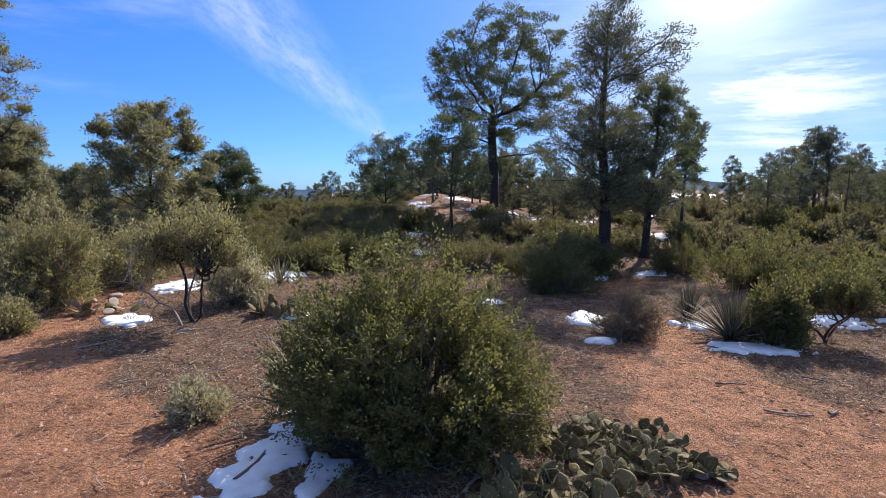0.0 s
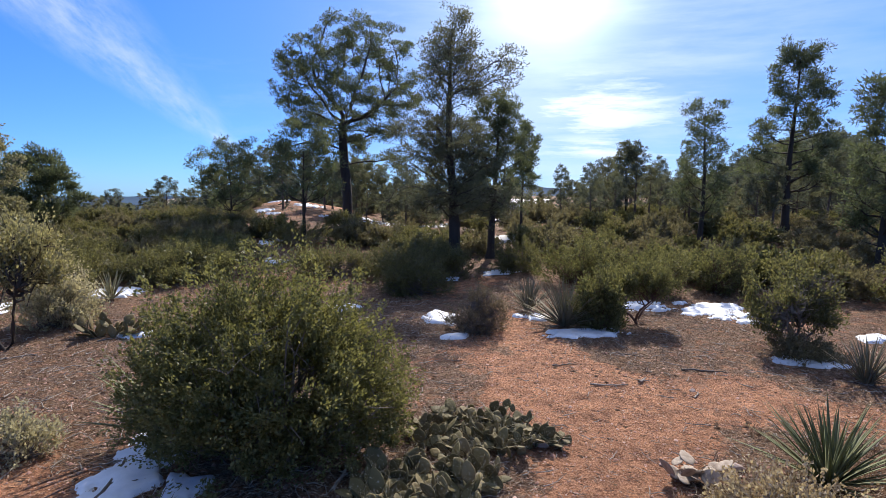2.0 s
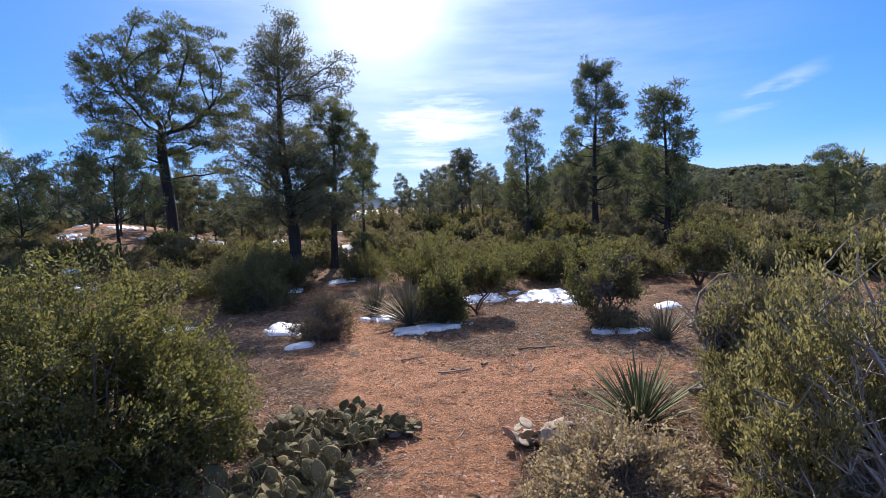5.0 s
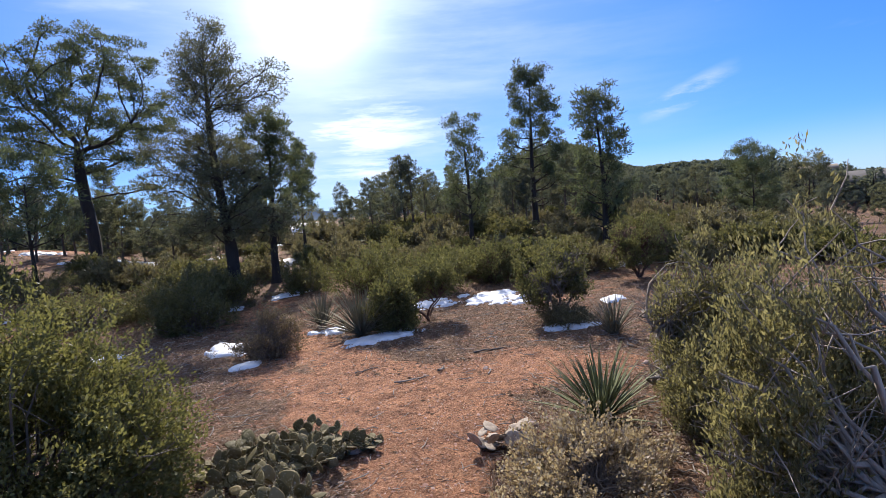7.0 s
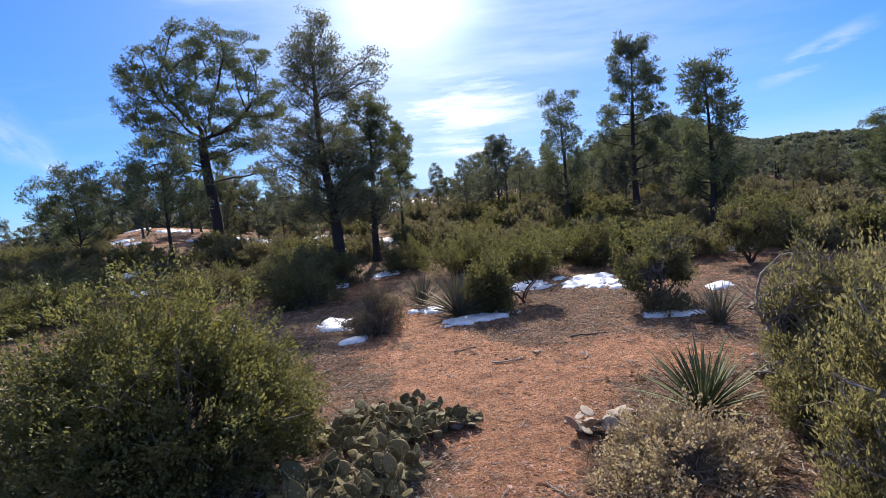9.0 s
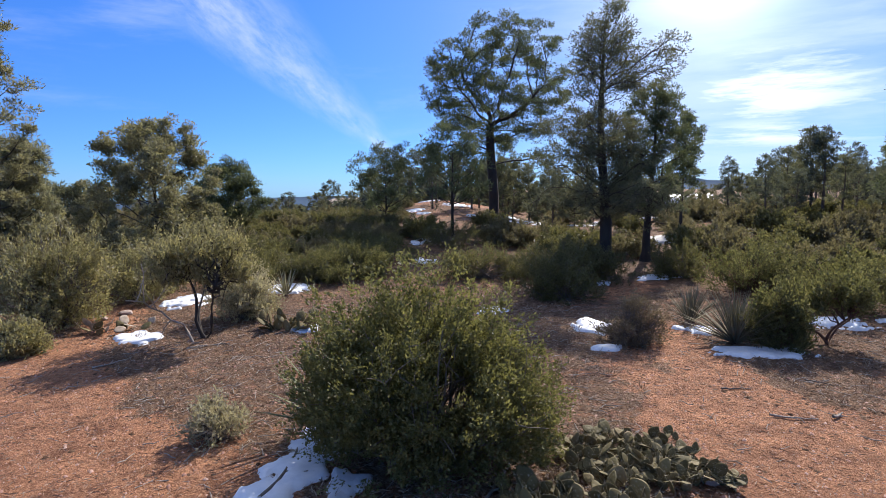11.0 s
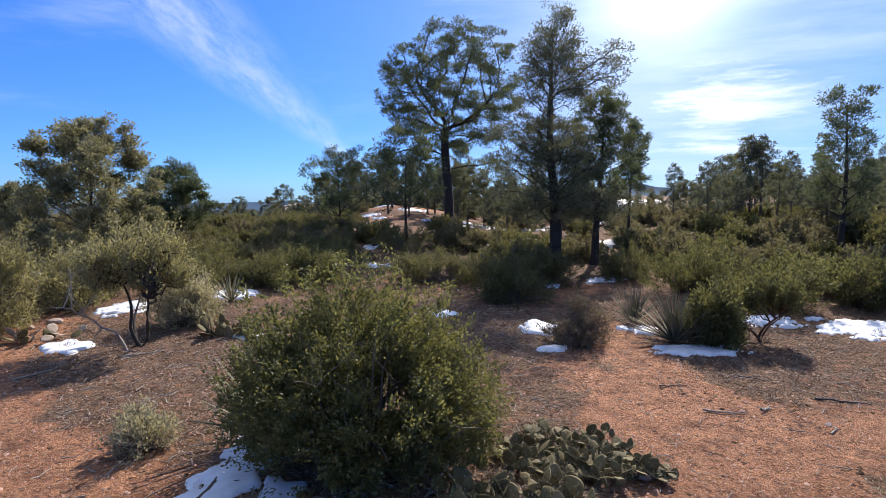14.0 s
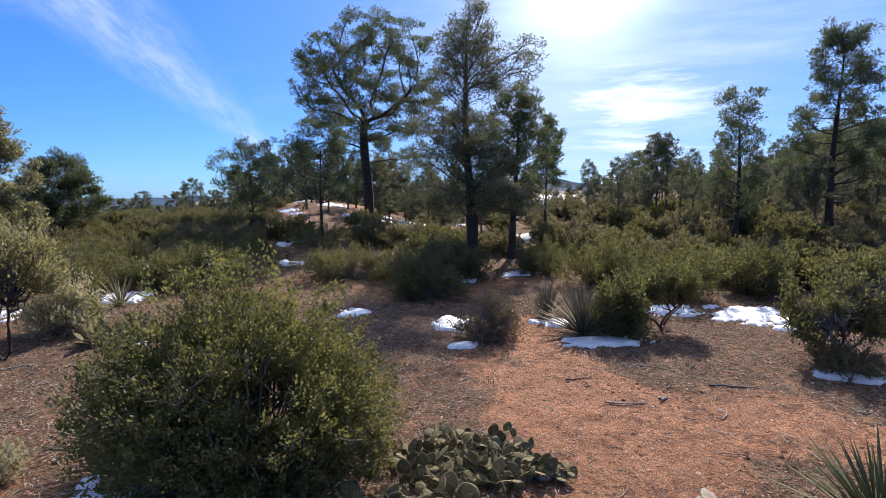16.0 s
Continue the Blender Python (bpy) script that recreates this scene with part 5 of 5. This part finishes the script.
# low dark scrub under the wood, copied
scrub = bush_meshes(70, 2.2, 2.0, 1.05, MANZ_DARK, TWIG, count=7000, low=0.02, leaf_len=0.1, leaf_wid=0.05, clump=0.16)
scrub_c = bush_meshes(72, 2.4, 2.0, 0.95, BROWNISH, TWIG, count=7000, low=0.02, leaf_len=0.1, leaf_wid=0.045, clump=0.17)
scrub_b = bush_meshes(71, 2.2, 2.0, 0.9, MANZ_MID, TWIG, count=7000, low=0.02, leaf_len=0.1, leaf_wid=0.05, clump=0.15)
for heading in np.arange(-44, 86, 2.3):
    for lo, hi, big in ((12.5, 15, 0.75), (15.5, 19, 0.85), (19.5, 24, 0.85), (25, 31, 0.95), (31, 40, 1.0)):
        dist = float(wood.uniform(lo, hi))
        h_ = float(heading + wood.normal(0, 0.8))
        if -4 < h_ < 6 and lo < 31 and wood.uniform() < 0.8:
            continue
        if lo < 15 and 9 < h_ < 25 or lo < 13 and (h_ < -24 or 5 < h_ < 30):
            continue
        if wood.uniform() < (0.1 if lo < 19 else 0.3 if lo < 25 else 0.55) + (0.35 if h_ > 48 and lo > 15 else 0):
            continue
        bush("shrub", dist * math.sin(radians(h_)), dist * math.cos(radians(h_)), (scrub, scrub_c, scrub_b, scrub)[int(wood.integers(0, 3)) if lo < 15 else int(wood.integers(0, 2)) if h_ > -8 else int(wood.integers(1, 3))],
             "low dark scrub under the pines", "shrub", "scrub under the pines", float(wood.uniform(0, 360)), big * float(wood.uniform(0.75, 1.15)) * (0.62 if -24 < h_ < -3 else 1.0))

for k in range(64):
    h_, dist = -21 + 16.5 * ((k * 0.618) % 1.0) + float(wood.normal(0, 0.4)), 15.0 + 13 * ((k + 0.5) / 64)
    bush("shrub", dist * math.sin(radians(h_)), dist * math.cos(radians(h_)), (scrub, scrub_c, scrub)[k % 3], "low dark scrub on the slope behind the thicket", "shrub",
         "scrub under the pines", float(wood.uniform(0, 360)), float(wood.uniform(0.42, 0.66)))

for k in range(66):
    h_, dist = 31 + 38 * ((k * 0.618) % 1.0) + float(wood.normal(0, 0.4)), 12.5 + 21 * ((k + 0.5) / 66)
    bush("shrub", dist * math.sin(radians(h_)), dist * math.cos(radians(h_)), (scrub, scrub_c, scrub_c, scrub_b)[k % 4], "low olive-brown scrub on the slope beyond the clearing", "shrub",
         "scrub under the pines", float(wood.uniform(0, 360)), float(wood.uniform(0.42, 0.72)))

# ---- yuccas and cacti ----
blade_green, blade_grey = blade_mesh("blade", YUCCA, 0.5, 0.026), blade_mesh("blade", YUCCA_GREY)
blade_pale = blade_mesh("blade", YUCCA_PALE, 0.5, 0.026)
yucca(3.68, 2.56, 95, 0.64, blade_green, "green narrow-leaved yucca at the path's edge", 1, spread=1.25)
yucca(4.13, 7.28, 150, 0.80, blade_grey, "grey-green yucca above melting snow", 2, spread=1.35)
yucca(4.06, 8.49, 80, 0.62, blade_grey, "grey yucca beside a manzanita", 3)
yucca(8.65, 8.78, 44, 0.66, blade_grey, "small grey yucca beside snow", 4)
yucca(6.18, 4.09, 64, 0.58, blade_grey, "blue-grey yucca beside a manzanita", 5)
yucca(-3.23, 10.81, 46, 0.54, blade_pale, "pale yucca beside snow under scrub oak", 6)
yucca(-1.02, 4.62, 100, 0.84, blade_green, "yucca half hidden under the manzanita", 7)
pads_green = [pad_mesh("pad", PAD), pad_mesh("pad", PAD, 0.2, 0.13, 0.022), pad_mesh("pad", PAD, 0.17, 0.16, 0.026)]
spines = spine_mesh()
pads_dry = [pad_mesh("pad", PAD_DRY, 0.2, 0.155, 0.013), pad_mesh("pad", PAD_DRY, 0.17, 0.16, 0.012), pad_mesh("pad", PAD_DRY, 0.2, 0.14, 0.016)]
cactus(1.39, 3.99, 1.07, 0.80, 240, 2, "sprawling olive-green prickly pear beside the path", 3, pads_green, 0.6, flat=0.5, spined=spines)
cactus(0.83, 3.17, 1.07, 0.70, 150, 2, "prickly pear pads at the manzanita's foot", 8, pads_green, 0.76, flat=0.5, spined=spines)
cactus(1.71, 3.79, 0.59, 0.45, 90, 2, "low prickly pear pads spreading onto the path", 4, pads_green, 0.58, flat=0.45, spined=spines)
cactus(2.03, 3.66, 0.29, 0.20, 28, 1, "last low prickly pear pads on the path", 9, pads_green, 0.58, flat=0.6, spined=spines)
cactus(2.84, 2.87, 0.58, 0.40, 15, 2, "half-dried prickly pear with pale pads", 5, pads_dry, 0.78, flat=0.85)
cactus(-2.50, 8.34, 0.76, 0.50, 24, 2, "small prickly pear beside snow", 6, pads_green, 1.1)
cactus(-5.13, 8.19, 0.97, 0.50, 13, 2, "small prickly pear at the path's edge", 7, pads_green[:1] + pads_dry[:2], 0.9)

# ---- snow ----
snow_patch(-1.15, 4.20, 0.58, 1.75, 1, "old snow in the shade of the manzanita", -14, 0.05, 0.26)
snow_patch(-0.82, 3.71, 0.31, 0.75, 2, "small melting snow patch under the manzanita", 0, 0.04, 0.3, holes=1)
snow_patch(-4.63, 7.81, 0.59, 0.70, 3, "small melting snow patch beside prickly pear", 30, 0.05, 0.35)
snow_patch(-4.93, 10.15, 0.70, 0.95, 4, "broken snow under olive shrubs", 0, 0.05, 0.4, holes=1)
snow_patch(-2.24, 8.28, 0.43, 0.50, 5, "small snow patch beside prickly pear", 0, 0.06, 0.25)
snow_patch(-3.32, 11.43, 0.98, 0.90, 6, "snow under a pale yucca", 0, 0.06, 0.3)
snow_patch(2.36, 8.21, 0.49, 0.95, 7, "small lumpy snow patch on shaded soil", 0, 0.07, 0.35)
snow_patch(2.22, 7.10, 0.41, 0.34, 8, "small lumpy snow patch on the path", 0, 0.07, 0.2)
snow_patch(4.20, 6.82, 1.24, 0.50, 9, "snow striped by yucca shadows", -10, 0.06, 0.25)
snow_patch(3.97, 8.01, 0.55, 0.45, 10, "small snow patch beneath a yucca", 0, 0.05, 0.3)
snow_patch(6.28, 8.22, 0.93, 0.70, 11, "snow patch behind a small manzanita", 0, 0.06, 0.3)
snow_patch(7.31, 7.54, 1.14, 1.20, 12, "broken snow in the clearing", -20, 0.05, 0.4)
snow_patch(6.30, 4.91, 0.71, 0.60, 13, "snow in the shade of a manzanita", -20, 0.06, 0.3)
snow_patch(8.22, 5.45, 0.52, 0.40, 14, "small snow patch behind a yucca", 0, 0.05, 0.3)
snow_patch(5.15, 12.39, 0.99, 0.70, 15, "thin snow beyond the clearing", 0, 0.05, 0.35)
snow_patch(2.93, 11.81, 0.73, 0.45, 16, "thin snow in the shade of the evergreen", 0, 0.05, 0.35)
snow_patch(3.58, 11.84, 0.61, 0.35, 17, "thin snow strip in the shade", 0, 0.05, 0.35)
snow_patch(0.92, 9.44, 0.51, 0.60, 18, "small snow patch under scrub", 0, 0.06, 0.3)
snow_patch(11.44, 7.31, 1.30, 0.60, 19, "snow under a manzanita", 0, 0.05, 0.35)
far_snow = np.random.default_rng(17)
for k, (h_, d_) in enumerate(((-3, 29), (-1, 34), (2, 31), (4, 27), (7, 26), (10, 27), (12, 24), (15, 27), (18, 29), (22, 31), (27, 30), (32, 33), (38, 34), (44, 36), (57, 30), (62, 26), (66, 28), (70, 22))):
    snow_patch(d_ * math.sin(radians(h_)), d_ * math.cos(radians(h_)), float(far_snow.uniform(0.7, 1.8)), float(far_snow.uniform(0.8, 1.8)), 40 + k,
               "old snow lying between the pines", float(far_snow.uniform(0, 90)), 0.08, 0.35)

for k, (sx, sy, wide) in enumerate(((-0.87, 19.93, 0.55), (-0.84, 27.52, 0.64), (5.05, 25.34, 1.31), (5.10, 21.49, 0.79), (-0.42, 14.30, 0.46), (-0.45, 18.22, 0.74), (3.77, 27.70, 0.83), (3.65, 19.32, 1.25), (3.58, 17.35, 0.57), (-0.77, 17.48, 0.45), (3.92, 20.78, 1.18), (9.60, 18.24, 0.75), (38.09, 18.87, 2.02), (11.42, 7.37, 0.73))):
    snow_patch(sx, sy, wide, max(0.6, wide * 0.8), 70 + k, "old broken snow between scrub and pines", 20 * k, 0.07, 0.4)


def hill_snow():
    """Scattered far snow on the wooded hill, one joined mass."""
    g = np.random.default_rng(8)
    b = Builder()
    for k in range(90):
        az, r = g.uniform(40, 80), g.uniform(55, 110)
        x, y = r * math.sin(radians(az)), r * math.cos(radians(az))
        n = 10
        a = np.arange(n) * 2 * np.pi / n
        q = g.uniform(0.5, 1.2, n)
        X, Y = x + np.cos(a) * q * g.uniform(0.8, 2.2), y + np.sin(a) * q * g.uniform(0.8, 2.2)
        v = np.stack([X, Y, ground_z(X, Y) + 0.06], -1)
        v = np.concatenate([v, [[x, y, gz(x, y) + 0.25]]])
        j = np.arange(n)
        b.add(v, np.stack([np.full(n, n), j, (j + 1) % n], -1))
    tagged(new("hill_snow", b.mesh("hill_snow", SNOW, True)), "patches of old snow on the wooded hill", "snow", kind="stuff")


hill_snow()

# ---- sticks, stones and litter ----
stick(3.76, 4.78, 0.20, 15, 1, rad=0.016)
stick(4.18, 5.67, 0.29, -60, 2, "thin dark twig on the red soil", 0.009, TWIG)
stick(4.71, 5.00, 0.50, -5, 3, "dark dead branch on the red soil", 0.013, TWIG)
stick(3.17, 5.56, 0.33, 10, 4, "dark dead branch on the red soil", 0.01, TWIG)
stick(4.04, 4.30, 0.22, 40, 5, rad=0.01)
stick(-1.17, 3.89, 0.87, 60, 6, "dead branch lying across snow", 0.02, TWIG)
stick(-3.38, 7.41, 0.58, 20, 7, rad=0.012)
stick(-4.37, 6.70, 0.49, 70, 8, rad=0.012)
stick(-2.16, 4.24, 0.34, 80, 9, rad=0.008)
stick(0.31, 3.72, 0.67, 70, 10, "pale dead branch at the manzanita's foot", 0.016)
stick(3.29, 4.73, 0.43, -30, 11, rad=0.012)
stick(4.03, 1.80, 0.41, 40, 12, rad=0.014)
for k, ((hx, hy), s) in enumerate((((2.71, 3.14), 0.055), ((3.41, 2.94), 0.055), ((3.23, 2.93), 0.09), ((5.29, 3.09), 0.08), ((4.09, 4.41), 0.055),
                                   ((-5.61, 9.22), 0.2), ((-5.79, 8.88), 0.16), ((1.93, 3.67), 0.13))):
    rock(hx, hy, s, 100 + k)


def litter_twigs():
    """Needles and twigs strewn over the soil, one joined mass."""
    g = np.random.default_rng(33)
    n = 300000
    r = 0.3 + 12.5 * g.uniform(0, 1, n) ** 1.1
    a = np.radians(np.where(g.uniform(0, 1, n) < 0.72, g.uniform(-50, 84, n), g.uniform(-180, 180, n)))
    x, y = r * np.sin(a), r * np.cos(a)
    keep = g.uniform(0, 1, n) < 0.2 + 0.8 * litter_and_shade(x, y) ** 1.3
    x, y = x[keep], y[keep]
    n = len(x)
    z = ground_z(x, y) + 0.012 * lumps(x, y, 5, 5.0, 3) + g.uniform(0.0, 0.012, n)
    th = g.uniform(0, np.pi, n)
    b = Builder()
    ax = np.stack([np.cos(th), np.sin(th), g.normal(0, 0.12, n)], -1)
    leaves(b, np.stack([x, y, z], -1), ax, 0.058, 0.0065, g)
    tagged(new("needle_litter", b.mesh("needle_litter", LITTER)), "dry needles and twigs strewn on the soil", "litter", kind="stuff")
    m = 22000
    r = 0.3 + 11 * g.uniform(0, 1, m) ** 0.8
    a = np.radians(np.where(g.uniform(0, 1, m) < 0.72, g.uniform(-50, 84, m), g.uniform(-180, 180, m)))
    x, y = r * np.sin(a), r * np.cos(a)
    z = ground_z(x, y) + 0.012 * lumps(x, y, 5, 5.0, 3)
    s = g.uniform(0.004, 0.012, (m, 1)) * g.choice([1, 1, 1, 1, 1, 2], (m, 1))
    o = np.array([[1, 0, 0], [0, 1, 0], [-1, 0, 0], [0, -1, 0], [0, 0, 0.8]], float)
    v = (np.stack([x, y, z], -1)[:, None] + o[None] * s[:, None] * g.uniform(0.6, 1.3, (m, 5, 1))).reshape(-1, 3)
    k = np.arange(m)[:, None] * 5
    f = np.concatenate([k + np.array([[0, 1, 4]]), k + np.array([[1, 2, 4]]), k + np.array([[2, 3, 4]]), k + np.array([[3, 0, 4]])], 1).reshape(-1, 3)
    b = Builder()
    b.add(v, f)
    tagged(new("gravel", b.mesh("gravel", GRIT)), "loose red granite gravel on the soil", "gravel", kind="stuff")


def litter_clods():
    """Low dark clods of matted needles, leaves and soil, one joined mass."""
    g = np.random.default_rng(52)
    n = 70000
    r = 1.0 + 11 * g.uniform(0, 1, n) ** 0.9
    a = np.radians(g.uniform(-52, 84, n))
    x, y = r * np.sin(a), r * np.cos(a)
    patch = smooth01(0.1, 0.75, lumps(x, y, 61, 2.6, 3))
    keep = g.uniform(0, 1, n) < (0.10 + 0.9 * litter_and_shade(x, y)) * (0.15 + 0.85 * patch)
    x, y = x[keep], y[keep]
    n = len(x)
    s = g.uniform(0.008, 0.036, (n, 1, 1))
    t = np.arange(6) * np.pi / 3
    ring = np.stack([np.cos(t), np.sin(t), np.zeros(6)], -1)[None] * s * g.uniform(0.5, 1.3, (n, 6, 1))
    top = np.stack([g.normal(0, 0.25, n), g.normal(0, 0.25, n), g.uniform(0.3, 0.75, n)], -1)[:, None] * s
    at = np.stack([x, y, ground_z(x, y) + 0.012 * lumps(x, y, 5, 5.0, 3) - 0.001], -1)[:, None]
    v = (at + np.concatenate([ring, top], 1)).reshape(-1, 3)
    k = np.arange(n)[:, None] * 7
    f = np.concatenate([k + np.array([[i, (i + 1) % 6, 6]]) for i in range(6)], 1).reshape(-1, 3)
    b = Builder()
    b.add(v, f)
    tagged(new("leaf_litter", b.mesh("leaf_litter", CLOD)), "dark matted leaf litter and clods on the soil", "litter", kind="stuff")


def fallen_twigs():
    """Short dead twigs lying about, one joined mass."""
    g = np.random.default_rng(44)
    b = Builder()
    for _ in range(3600):
        r, a = 2.2 + 8 * g.uniform() ** 0.8, radians(g.uniform(-48, 82))
        x, y = r * math.sin(a), r * math.cos(a)
        if g.uniform() > 0.24 + 0.76 * float(litter_and_shade(np.array([x]), np.array([y]))[0]):
            continue
        ln, th = g.uniform(0.03, 0.24), g.uniform(0, np.pi)
        pts = bent((x, y, gz(x, y) + 0.012), (math.cos(th), math.sin(th), 0), ln, 3, 0.0, 0.16, g)
        pts[:, 2] = gz(x, y) + 0.008 + np.abs(g.normal(0, 0.012, 4))
        tube(b, pts, g.uniform(0.0025, 0.007) * np.linspace(1, 0.5, 4), 4)
    tagged(new("fallen_twigs", b.mesh("fallen_twigs", DEADWOOD, True)), "short dead twigs scattered over the soil", "twigs", kind="stuff")
    b = Builder()
    cents, axes_ = [], []
    for _ in range(260):
        r, a = 2.4 + 8 * g.uniform() ** 0.8, radians(g.uniform(-48, 82))
        x, y = r * math.sin(a), r * math.cos(a)
        if float(litter_and_shade(np.array([x]), np.array([y]))[0]) < 0.35:
            continue
        n = int(g.integers(10, 40))
        cents.append(np.array([[x, y, gz(x, y)]]) + g.normal(0, 0.035, (n, 3)) * np.array([1, 1, 0.1]))
        axes_.append(g.normal(0, 0.5, (n, 3)) + np.array([0, 0, 0.8]))
    leaves(b, np.concatenate(cents), np.concatenate(axes_), 0.10, 0.007, g)
    tagged(new("dry_grass", b.mesh("dry_grass", LITTER)), "thin tufts of dry straw grass", "grass", kind="stuff")


LITTER = leaf_material("needle_litter", (0.10, 0.06, 0.04), (0.30, 0.20, 0.14), (0.60, 0.50, 0.38), 0.1, 0.8)
GRIT = leaf_material("grit", (0.20, 0.10, 0.07), (0.42, 0.23, 0.17), (0.62, 0.45, 0.36), 0.0, 0.9)
CLOD = leaf_material("litter_clods", (0.05, 0.028, 0.018), (0.13, 0.075, 0.045), (0.30, 0.18, 0.11), 0.0, 0.9, gloss=0.1)
litter_twigs()
litter_clods()
fallen_twigs()
